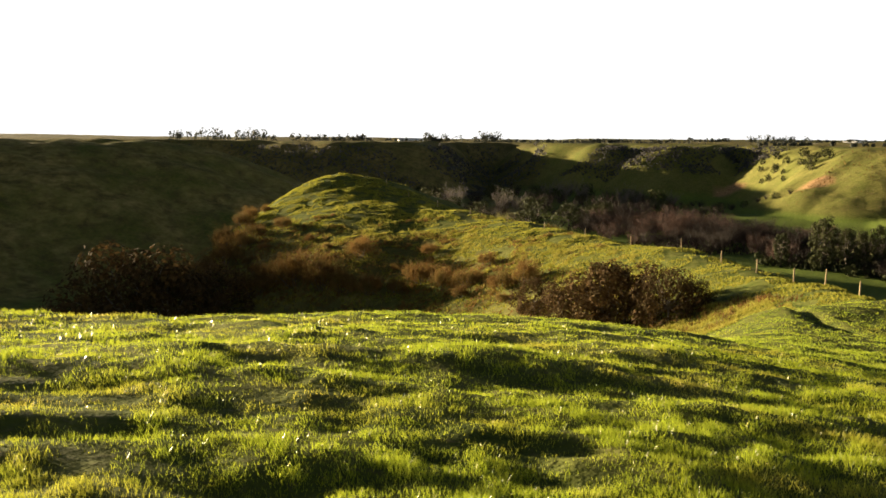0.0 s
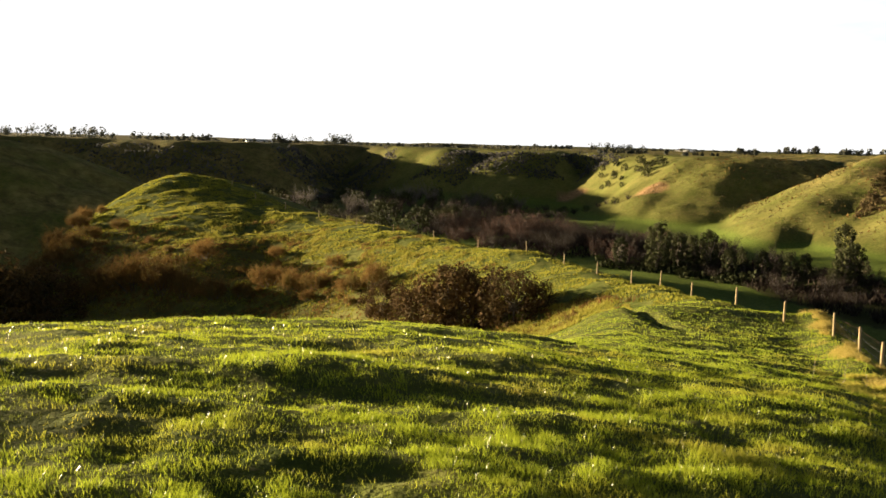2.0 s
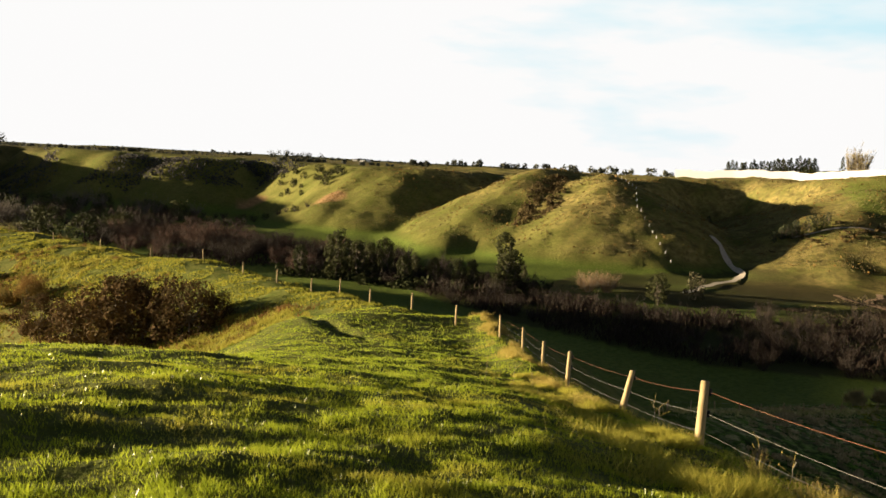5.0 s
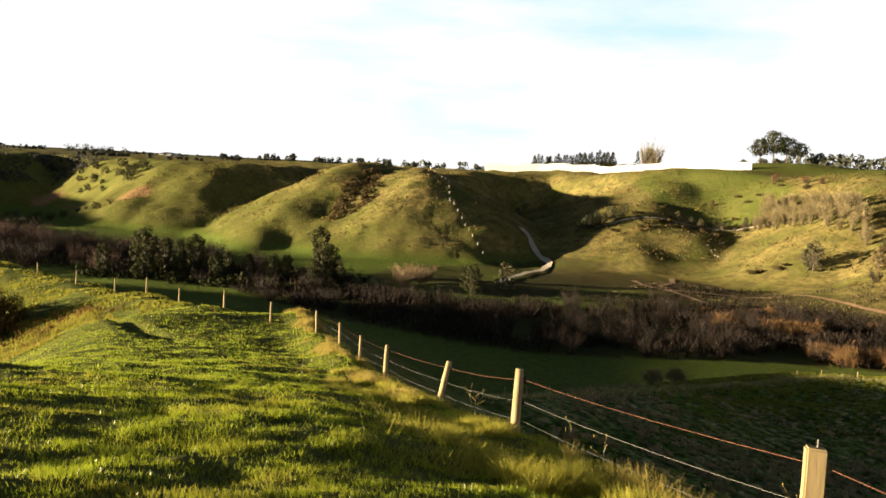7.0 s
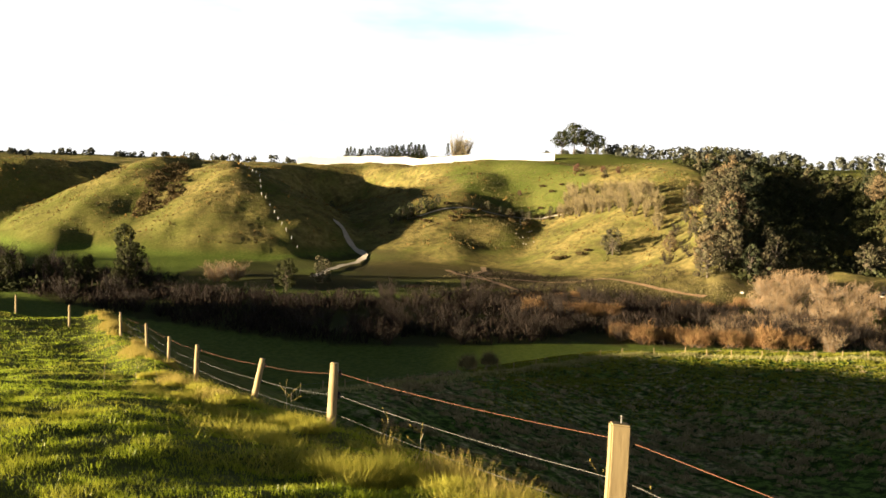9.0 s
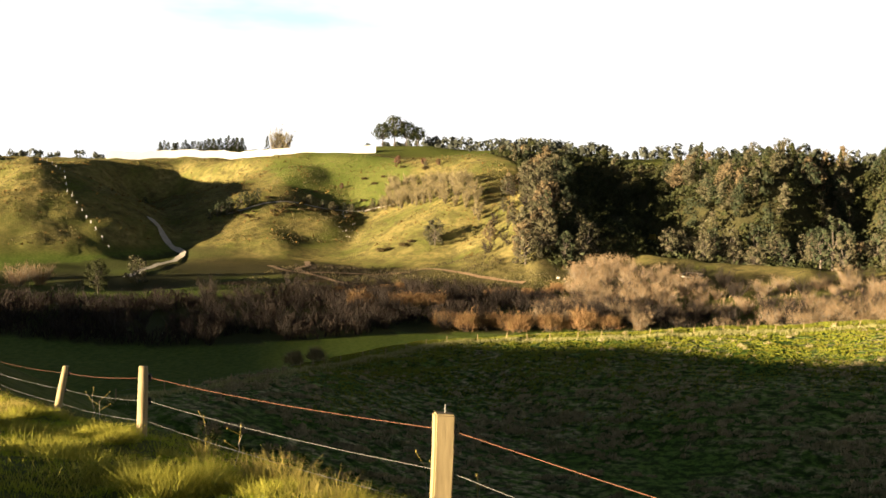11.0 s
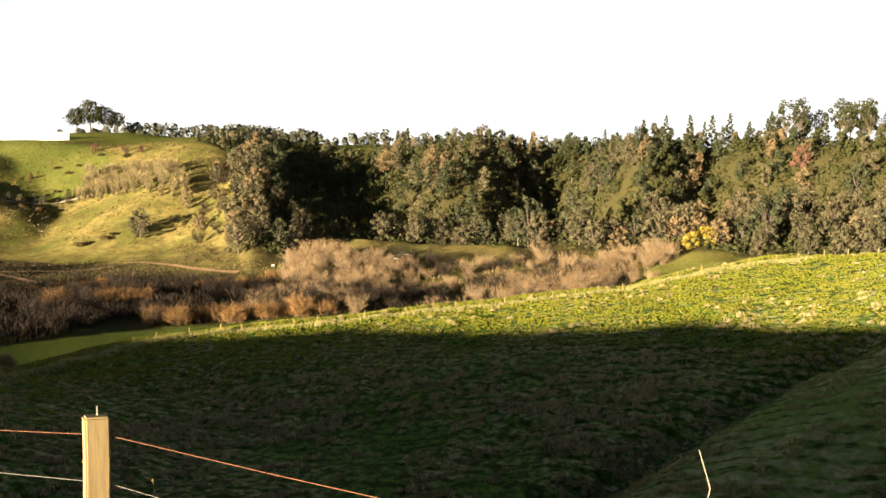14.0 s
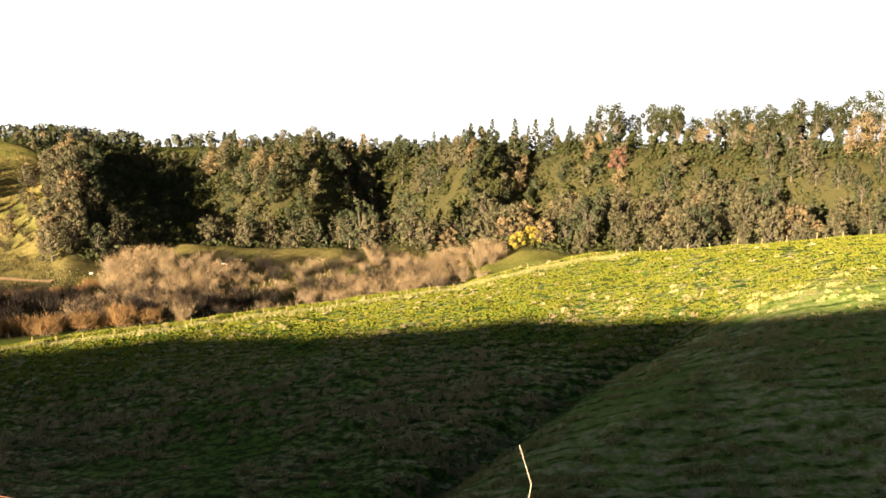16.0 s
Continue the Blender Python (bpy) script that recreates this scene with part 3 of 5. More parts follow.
def leaves(rng, centres, size, count, spread, squash=0.8, long=1.0):
    """Leaf-like quads scattered round the centres, denser to the outside of each clump."""
    pick = rng.integers(0, len(centres), count)
    way = rng.normal(size=(count, 3))
    way /= np.linalg.norm(way, axis=1, keepdims=True)
    rad = centres[pick, 3] * spread * (0.55 + 0.5 * rng.random(count) ** 0.6)
    place = centres[pick, :3] + way * rad[:, None] * (1, 1, squash)
    out = way + (0, 0, 0.25) + 0.33 * rng.normal(size=(count, 3))
    a = np.cross(out, rng.normal(size=(count, 3)))
    a /= np.linalg.norm(a, axis=1, keepdims=True) + 1e-9
    b = np.cross(a, out)
    b /= np.linalg.norm(b, axis=1, keepdims=True) + 1e-9
    s = size * (0.6 + 0.8 * rng.random(count))[:, None]
    v = np.stack([place - a * s * long, place - b * s * 0.5, place + a * s * long, place + b * s * 0.5], 1)
    return v.reshape(-1, 3), np.arange(4 * count).reshape(-1, 4)


def twigs(rng, starts, length, width, count, rise=0.8, gather=0.0):
    """Thin upright triangles that stand out from the given places, each a spray of twigs."""
    pick = rng.integers(0, len(starts), count)
    way = rng.normal(size=(count, 3))
    way[:, 2] = np.abs(way[:, 2]) + rise
    way /= np.linalg.norm(way, axis=1, keepdims=True)
    p = starts[pick, :3] + rng.normal(size=(count, 3)) * starts[pick, 3:4] * 0.5
    side = np.cross(way, rng.normal(size=(count, 3)))
    side /= np.linalg.norm(side, axis=1, keepdims=True) + 1e-9
    s = (0.6 + 0.8 * rng.random(count))[:, None]
    v = np.stack([p - side * width, p + side * width, p + way * length * s], 1)
    return v.reshape(-1, 3), np.arange(3 * count).reshape(-1, 3)


# ---- stretches of the plan ----
FOREST = [(505, 246), (462, 205), (425, 182), (392, 162), (350, 152), (338, 134), (362, 124), (385, 108), (392, 60), (382, 20), (350, -5), (338, -42), (320, -99), (306, -200), (380, -260), (440, -170), (485, -95), (530, -7), (545, 60), (550, 130), (555, 205)]
RIVER = [(40, 560), (80, 470), (120, 400), (136, 330), (140, 240), (146, 204), (153, 176), (164, 157), (182, 144), (212, 126), (240, 95), (262, 70), (288, 62), (296, 100), (296, 145), (290, 178), (250, 205), (205, 228), (186, 262), (178, 300), (150, 335), (140, 405), (130, 470), (130, 560)]
WILLOWS = [(238, 100), (252, 70), (262, 40), (285, 12), (318, -14), (340, 4), (362, 30), (332, 52), (352, 84), (340, 102), (316, 104), (296, 116), (278, 132)]
WOODED = [(-330, 620), (-180, 700), (-100, 640), (-20, 700), (60, 860), (60, 1060), (-300, 1060)]
BANK = [(15, 62), (17, 82), (9, 104), (-4, 122), (-16, 134), (-30, 146), (-42, 160), (-52, 160), (-60, 130), (-36, 106), (-10, 92), (6, 72)]


# ---- ground ----
def spread_angles():
    a, out = -40.0, []
    while a < 320.0:
        out.append(a)
        a += 0.35 if a < 122 else 2.0
    return np.radians(np.array(out))


def build_ground():
    ang = spread_angles()
    rad = np.concatenate([[0.0], 0.5 * 1.0215 ** np.arange(0, 206), 40 * 1.020 ** np.arange(0, 102), np.arange(302, 660, 3.8), np.arange(660, 1060, 9.0), 1060 * 1.04 ** np.arange(0, 38)])
    x = 1.2 + rad[:, None] * np.sin(ang)[None]
    y = 1.5 + rad[:, None] * np.cos(ang)[None]
    z = height(x, y)
    nr, na = x.shape
    verts = np.stack([x, y, z], -1).reshape(-1, 3)
    i, j = np.meshgrid(np.arange(nr - 1), np.arange(na), indexing="ij")
    k = (j + 1) % na
    faces = np.stack([i * na + j, (i + 1) * na + j, (i + 1) * na + k, i * na + k], -1).reshape(-1, 4)
    me = mesh_from("ground", verts, faces[:, ::-1], PASTURE, flat=False)
    fx, fy, fz = verts.T
    r = np.hypot(fx, fy)
    covers = {
        # sun-dried slopes of the bluffs, the far hill and the steep bank of the knoll
        "dry": np.clip(smooth(300, 380, r) * smooth(-41, -36, fz) * smooth(14, 8, fz) * (0.35 + 0.65 * smooth(240, 300, fx))
                       + smooth(60, 0, fx) * smooth(200, 250, fy)
                       + smooth(45, 60, r) * smooth(40, 25, fx) * smooth(40, 55, fy) * smooth(230, 200, fy) * smooth(-11.0, -14.5, fz + 0.02 * (fy - 100)) * 0.6
                       + smooth(270, 310, fx) * smooth(320, 290, fy) * smooth(110, 145, fy) * smooth(-33, -38, fz), 0, 1),
        "lush": np.maximum(0.3 * smooth(-38, -41, fz) * smooth(100, 140, r) * (1 - smooth(270, 300, fx) * smooth(320, 290, fy)), smooth(30, 40, r) * smooth(190, 170, r) * smooth(0, 20, fx - 0.9 * fy + 8)),
        "earth": np.zeros(len(fx)),
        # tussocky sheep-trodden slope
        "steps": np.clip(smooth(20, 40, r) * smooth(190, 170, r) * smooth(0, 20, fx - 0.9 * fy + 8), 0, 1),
    }
    for cx, cy, rx, ry in ((192, 715, 12, 20), (207, 579, 14, 10), (290, 215, 10, 5), (262, 232, 9, 4)):
        covers["earth"] = np.maximum(covers["earth"], smooth(1.0, 0.5, ((fx - cx) / rx) ** 2 + ((fy - cy) / ry) ** 2 + 0.4 * vnoise(fx, fy, 8, 30)))
    d_fold, s_fold, _ = along(FOLD, fx, fy)
    # the slope beyond the fold, where brightness is put into the turf colour
    covers["pale"] = np.where(s_fold < 0, smooth(1.5, 4.0, d_fold), 0) * smooth(118, 100, r) * smooth(30, 45, r) * smooth(0, 20, fx - 0.9 * fy + 8)
    covers["dry"] = np.where(inside(FOREST, fx, fy), 0.0, covers["dry"])
    upper = inside([(425, 335), (464, 388), (505, 372), (510, 320), (482, 285), (440, 279)], fx, fy)
    covers["dry"] = np.where(upper, 0.25 * covers["dry"], covers["dry"])
    covers["lush"] = np.where(upper, 0.16, covers["lush"])
    # leaf litter; along the river its dark colour also stands in for shade
    covers["litter"] = np.maximum(np.maximum(0.9 * inside(FOREST, fx, fy), 0.8 * inside(RIVER, fx, fy)), 0.45 * smooth(850, 1100, r) * smooth(-12, -4, fz) + 0.35 * inside(WOODED, fx, fy))
    flats = [(245, 232), (330, 192), (347, 150), (332, 118), (300, 108), (270, 150), (225, 195)]
    covers["litter"] = np.maximum(covers["litter"], inside(flats, fx, fy) * np.clip(0.5 + 0.6 * vnoise(fx, fy, 22, 68), 0, 0.9))
    gully_floor = [(180, 285), (240, 335), (330, 325), (348, 260), (332, 190), (245, 230)]
    covers["litter"] = np.maximum(covers["litter"], inside(gully_floor, fx, fy) * np.clip(0.7 + 0.4 * vnoise(fx, fy, 26, 72), 0, 0.9))
    foot = [(345, 150), (395, 112), (388, 60), (352, -5), (330, 20), (338, 100)]
    covers["litter"] = np.maximum(covers["litter"], inside(foot, fx, fy) * np.clip(0.1 + 0.5 * vnoise(fx, fy, 14, 69), 0, 0.6))
    for key, values in covers.items():
        at = me.attributes.new(key, "FLOAT", "POINT")
        at.data.foreach_set("value", values.astype(np.float32))
    return tagged(new("ground", me), "rolling green pasture with hummocks, bluffs and a flat valley floor", "ground", kind="structure")


GROUND = build_ground()


# ---- fence along the edge of the hilltop ----
def post_mesh(name, tall, wide, lean):
    """A round timber post with a sawn top, slightly uneven and tapered."""
    n, rings, vs = 10, 6, []
    for k in range(rings):
        u = k / (rings - 1)
        rr = wide * 0.5 * (1.06 - 0.10 * u) * (0.90 if k == rings - 1 else 1)
        for m in range(n):
            a = 2 * math.pi * m / n
            wob = 1 + 0.05 * math.sin(3 * a + 5 * u + wide * 40)
            vs.append((lean[0] * u * tall + rr * wob * math.cos(a), lean[1] * u * tall + rr * wob * math.sin(a), -0.3 + u * (tall + 0.3)))
    fs = [(k * n + m, k * n + (m + 1) % n, (k + 1) * n + (m + 1) % n, (k + 1) * n + m) for k in range(rings - 1) for m in range(n)]
    top = (rings - 1) * n
    fs += [(top, top + m, top + m + 1, top + m + 2) for m in range(1, n - 2, 2)]
    return mesh_from(name, vs, fs, TIMBER, flat=False)


def square_post_mesh(name, tall, wide, deep):
    """A sawn half-round post: flat face, worn edges and a slightly slanted top."""
    bm = bmesh.new()
    bmesh.ops.create_cube(bm, size=1.0)
    for v in bm.verts:
        up = v.co.z > 0
        v.co = Vector((v.co.x * wide, v.co.y * deep, tall + 0.012 * (v.co.x > 0) * -1 if up else -0.3))
    bmesh.ops.bevel(bm, geom=bm.edges[:], offset=0.012, segments=2, affect="EDGES")
    bmesh.ops.subdivide_edges(bm, edges=[e for e in bm.edges if abs(e.verts[0].co.z - e.verts[1].co.z) > 0.5], cuts=5)
    for v in bm.verts:
        v.co.x += 0.004 * math.sin(9 * v.co.z) + 0.012 * v.co.z
        v.co.y += 0.004 * math.cos(7 * v.co.z)
    me = bpy.data.meshes.new(name)
    bm.to_mesh(me)
    bm.free()
    me.materials.append(TIMBER)
    return me


def build_fence():
    rng = np.random.default_rng(4)
    fence = tagged(new("fence"), "wire and timber post farm fence along the hill edge", "fence")
    line = [(FENCE_A[0] + FENCE_DIR[0] * s, FENCE_A[1] + FENCE_DIR[1] * s) for s in (-14.0, -7.0, 0.0)]
    line += [(9.3, 10.8), (12.4, 16.5), (15.6, 22.8), (18.4, 28.3), (21.0, 33.7), (22.6, 38.3)]
    line += [(23.2, 44), (23.4, 50), (23.6, 57), (23.7, 63), (23.6, 69), (23.2, 77), (22.6, 86), (21, 96), (17.5, 107), (13.5, 119), (9, 131), (4, 143), (-2, 153), (-8, 163), (-14, 172), (-19, 179)]
    leans = {2: (0.012, 0.0), 3: (0.05, 0.02), 4: (0.19, -0.13), 5: (0.03, 0.0)}
    tops, posts = [], []
    for n, (x, y) in enumerate(line):
        lean = leans.get(n, tuple(rng.normal(size=2) * 0.02))
        tall = 1.25 if n < 9 else 1.12
        z = {0: 0.5, 1: 0.07, 2: -0.40, 3: -1.285, 4: -2.56}.get(n, hz(x, y) + (1.1 if n < 9 else 1.12)) - tall
        if n == 2:
            ob = part("post", square_post_mesh("post", tall, 0.145, 0.10), fence, "pale sawn timber post with a flat face")
            ob.rotation_euler = (0, 0, radians(-48))
        else:
            ob = part("post", post_mesh("post", tall, 0.13 if n in (3, 4, 5) else 0.11, lean), fence)
        ob.location = (x, y, z)
        tops.append((x, y, z, lean, tall))
        posts.append(ob)
    for share, material, name in ((0.88, RUST, "top_wire"), (0.64, WIRE, "wire"), (0.43, WIRE, "wire"), (0.24, WIRE, "wire")):
        pts = []
        for (x, y, z, lean, tall), (x2, y2, z2, lean2, tall2) in zip(tops, tops[1:9]):
            for u in np.arange(0, 1, 0.2):
                a = np.array((x + lean[0] * share * tall + 0.08, y + lean[1] * share * tall - 0.03, z + share * tall))
                b = np.array((x2 + lean2[0] * share * tall2 + 0.08, y2 + lean2[1] * share * tall2 - 0.03, z2 + share * tall2))
                q = a + (b - a) * u
                pts.append((q[0], q[1], q[2] - 0.04 * 4 * u * (1 - u)))
        part(name, mesh_from(name, *pipe(pts, 0.0022), material, flat=False), fence, "rust red electric wire" if material == RUST else "")
    for n in (1, 2, 3, 4, 5):
        x, y, z, lean, tall = tops[n]
        for share in (0.88, 0.64):
            rods = [((0, 0, -0.035), (0, 0, 0.035), 0.024, 0.024), ((0, 0, -0.05), (0, 0, -0.035), 0.012, 0.024), ((0, 0, 0.035), (0, 0, 0.05), 0.024, 0.012), ((-0.05, 0.02, 0), (0.02, 0, 0), 0.014, 0.014)]
            ob = part("insulator", mesh_from("insulator", *tubes(rods, 8), BLACK), posts[n], "black plastic insulator")
            ob.matrix_parent_inverse = posts[n].matrix_basis.inverted()
            ob.location = (x + lean[0] * share * tall + 0.09, y + lean[1] * share * tall - 0.03, z + share * tall)
    x, y, z, lean, tall = tops[2]
    nail = part("nail", mesh_from("nail", *tubes([((0, 0, -0.02), (0, 0, 0.05), 0.006, 0.006)], 5), WIRE), posts[2])
    nail.matrix_parent_inverse = posts[2].matrix_basis.inverted()
    nail.location = (x + 0.02, y - 0.01, z + tall)
    return fence


build_fence()


def build_crest_fence():
    """The low fence on the crest of the next spur."""
    fence = tagged(new("fence"), "distant low wire fence with small posts on the spur crest", "fence")
    rng = np.random.default_rng(8)
    me = post_mesh("post", 1.0, 0.13, (0.02, 0.01))
    run, tops = 0.0, []
    for p, q in zip(FIELD[1:9], FIELD[2:10]):
        length = math.hypot(q[0] - p[0], q[1] - p[1])
        while run < length:
            u = run / length
            x, y = p[0] + (q[0] - p[0]) * u + rng.normal() * 0.12, p[1] + (q[1] - p[1]) * u + rng.normal() * 0.12
            z = hz(x, y)
            ob = part("post", me, fence)
            ob.location, ob.rotation_euler = (x, y, z), (rng.normal() * 0.05, rng.normal() * 0.05, rng.random() * 6)
            tops.append((x, y, z + 0.8))
            run += 2.9 + rng.random() * 1.4
        run -= length
    part("wire", mesh_from("wire", *pipe(tops, 0.006, 3), WIRE), fence)


build_crest_fence()


def build_nose_fence():
    """The fence with pale posts that runs down the far nose into the gully."""
    fence = tagged(new("fence"), "far fence of pale posts running down the bluff", "fence")
    me = post_mesh("post", 1.4, 0.26, (0.0, 0.0))
    me.materials[0] = WALL
    line = [(340, 446), (333, 425), (324, 404), (307, 381), (301, 363), (297, 349), (292, 330)]
    for (ax, ay), (bx, by) in zip(line, line[1:]):
        for u in (0.0, 0.33, 0.66):
            x, y = ax + (bx - ax) * u, ay + (by - ay) * u
            ob = part("post", me, fence)
            ob.location = (x, y, hz(x, y))


build_nose_fence()


# ---- plants ----
def put(kind, x, y, turn=0.0, size=1.0, sink=0.1):
    """A copy of a plant that was built at the origin, turned and scaled, on the ground."""
    ob = copy_thing(kind, Matrix())
    ob.location, ob.rotation_euler, ob.scale = (x, y, hz(x, y) - sink), (0, 0, turn), (size, size, size * (0.9 + 0.25 * random.random()))
    return ob


def broadleaf(seed, tall, wide, clumps, count, material, label, bark=BARK, low=0.2, leaf=0.55, name="tree"):
    rng = np.random.default_rng(seed)
    root = tagged(new(name), label, "tree")
    rods = [((0, 0, -0.8), (0.1 * wide * rng.normal() * 0.3, 0, tall * 0.33), tall * 0.030, tall * 0.020)]
    fork = np.array(rods[0][1])
    cs = []
    for n in range(clumps):
        a = 2 * math.pi * (n * 0.618 + 0.1 * rng.random())
        u = (n + 0.5) / clumps
        zz = tall * (low + (0.93 - low) * u)
        reach = wide * math.sin(math.pi * (0.2 + 0.72 * u)) ** 0.7 * (0.5 + 0.5 * rng.random())
        c = np.array((reach * math.cos(a), reach * math.sin(a), zz))
        cs.append((*c, wide * (0.24 + 0.20 * rng.random())))
        mid = fork * 0.5 + c * 0.5 + np.array((0, 0, -0.05 * tall))
        rods += [(fork, mid, tall * 0.012, tall * 0.008), (mid, c, tall * 0.008, tall * 0.003)]
    part("trunk", mesh_from("trunk", *tubes(rods, 5), bark, flat=False), root)
    part("crown", mesh_from("crown", *leaves(rng, np.array(cs), leaf, count, 1.0, 0.85), material), root)
    return root


def willow(seed, tall, wide, count, material, label, bark=BARK, category="tree", name="bare_tree"):
    """A bare winter tree: many limbs from low down, hazed with fine twigs."""
    rng = np.random.default_rng(seed)
    root = tagged(new(name), label, category)
    rods, tips = [], []
    for n in range(9):
        a = 2 * math.pi * (n * 0.618)
        p = np.array((0.0, 0.0, -0.5))
        way = np.array((math.cos(a) * 0.55 * wide / tall * 2, math.sin(a) * 0.55 * wide / tall * 2, 1.0))
        way *= tall * (0.7 + 0.3 * rng.random()) / np.linalg.norm(way)
        q = p + way * 0.40
        rods.append((p, q, tall * 0.014, tall * 0.009))
        for m in range(5):
            w = way * (0.30 + 0.28 * rng.random()) + rng.normal(size=3) * wide * 0.20
            rods.append((q, q + w, tall * 0.007, tall * 0.003))
            tips += [(*(q + w * u), wide * 0.20) for u in (-0.35, 0.0, 0.35, 0.7, 1.0)]
    part("trunk", mesh_from("trunk", *tubes(rods, 3), bark, flat=False), root)
    part("crown", mesh_from("crown", *twigs(rng, np.array(tips), tall * 0.14, tall * 0.0055, count), material), root)
    return root


def conifer(seed, tall, wide, count, label):
    rng = np.random.default_rng(seed)
    root = tagged(new("conifer"), label, "tree")
    part("trunk", mesh_from("trunk", *tubes([((0, 0, -0.8), (0, 0, tall * 0.97), tall * 0.022, tall * 0.003)], 6), BARK, flat=False), root)
    cs = []
    for n in range(30):
        u = 0.10 + 0.88 * n / 30
        a = n * 2.4
        reach = wide * (1 - u) ** 0.8 * (0.5 + 0.5 * rng.random())
        cs.append((reach * math.cos(a), reach * math.sin(a), tall * u, wide * 0.30 * (1.1 - u)))
    part("crown", mesh_from("crown", *leaves(rng, np.array(cs), tall * 0.028, count, 1.0, 0.6, 1.3), NEEDLES), root)
    return root


def bush(seed, tall, wide, count, material, label, leaf=0.16, spiky=True):
    rng = np.random.default_rng(seed)
    root = tagged(new("bush"), label, "bush")
    cs = []
    for n in range(11):
        a, u = n * 2.4, rng.random()
        reach = wide * 0.5 * math.sqrt(u)
        cs.append((reach * math.cos(a), reach * math.sin(a), tall * (0.25 + 0.5 * (1 - u) * rng.random() + 0.1), wide * 0.22))
    cs = np.array(cs)
    rods = [((0.1 * c[0], 0.1 * c[1], -0.3), c[:3], tall * 0.02, tall * 0.008) for c in cs]
    part("stem", mesh_from("stem", *tubes(rods, 4), BARK, flat=False), root)
    if spiky:
        v, f = twigs(rng, cs, tall * 0.33, tall * 0.011, count, 0.5)
        part("foliage", mesh_from("foliage", v, f, material), root)
    else:
        part("foliage", mesh_from("foliage", *leaves(rng, cs, leaf, count, 1.1), material), root)
    return root


def scatter(rng, poly, count, apart):
    """Places in a plan polygon, not nearer to each other than `apart` where that can be."""
    lo, hi = np.min(poly, 0), np.max(poly, 0)
    got = []
    for _ in range(count * 40):
        p = lo + (hi - lo) * rng.random(2)
        if inside(poly, np.array([p[0]]), np.array([p[1]]))[0] and all((p[0] - q[0]) ** 2 + (p[1] - q[1]) ** 2 > apart * apart for q in got):
            got.append(p)
            if len(got) == count:
                break
    return got


def stand_of(kinds, places, rng, low, high, group, sink=0.3):
    for x, y in places:
        top = 0.5 if hz(x, y) > 4 and y > 60 and x > 400 else 1.0
        ob = put(kinds[int(rng.integers(len(kinds)))], x, y, rng.random() * 6.28, (low + (high - low) * rng.random()) * top, sink)
        ob["group"] = group


def thicket(name, poly, count, size, tall, material, label, seed, clump=4.0, upright=False, below=1e9, above=-1e9):
    """Low undergrowth over a stretch of ground, too fine to count."""
    rng = np.random.default_rng(seed)
    lo, hi = np.min(poly, 0), np.max(poly, 0)
    p = lo + (hi - lo) * rng.random((count * 5, 2))
    p = p[inside(poly, p[:, 0], p[:, 1]) & (vnoise(p[:, 0], p[:, 1], clump, seed) > -0.25)][:count]
    z = height(p[:, 0], p[:, 1])
    fits = (z < below) & (z > above)
    p, z = p[fits], z[fits]
    lift = np.clip(0.6 + 0.6 * vnoise(p[:, 0], p[:, 1], clump, seed), 0.1, 1.3) * tall * rng.random(len(p))
    c = np.column_stack([p, z + lift, np.full(len(p), size)])
    way = rng.normal(size=(len(p), 3))
    if upright:
        way[:, 2] = 1.5 + np.abs(way[:, 2])
    a = way / np.linalg.norm(way, axis=1, keepdims=True)
    b = np.cross(a, rng.normal(size=(len(p), 3)))
    b /= np.linalg.norm(b, axis=1, keepdims=True)
    s = size * (0.5 + rng.random((len(p), 1)))
    wide = 0.12 if upright else 0.6
    v = np.stack([c[:, :3] - a * s, c[:, :3] - b * s * wide, c[:, :3] + a * s, c[:, :3] + b * s * wide], 1)
    return tagged(new(name, mesh_from(name, v.reshape(-1, 3), np.arange(4 * len(p)).reshape(-1, 4), material)), label, "undergrowth", kind="stuff")


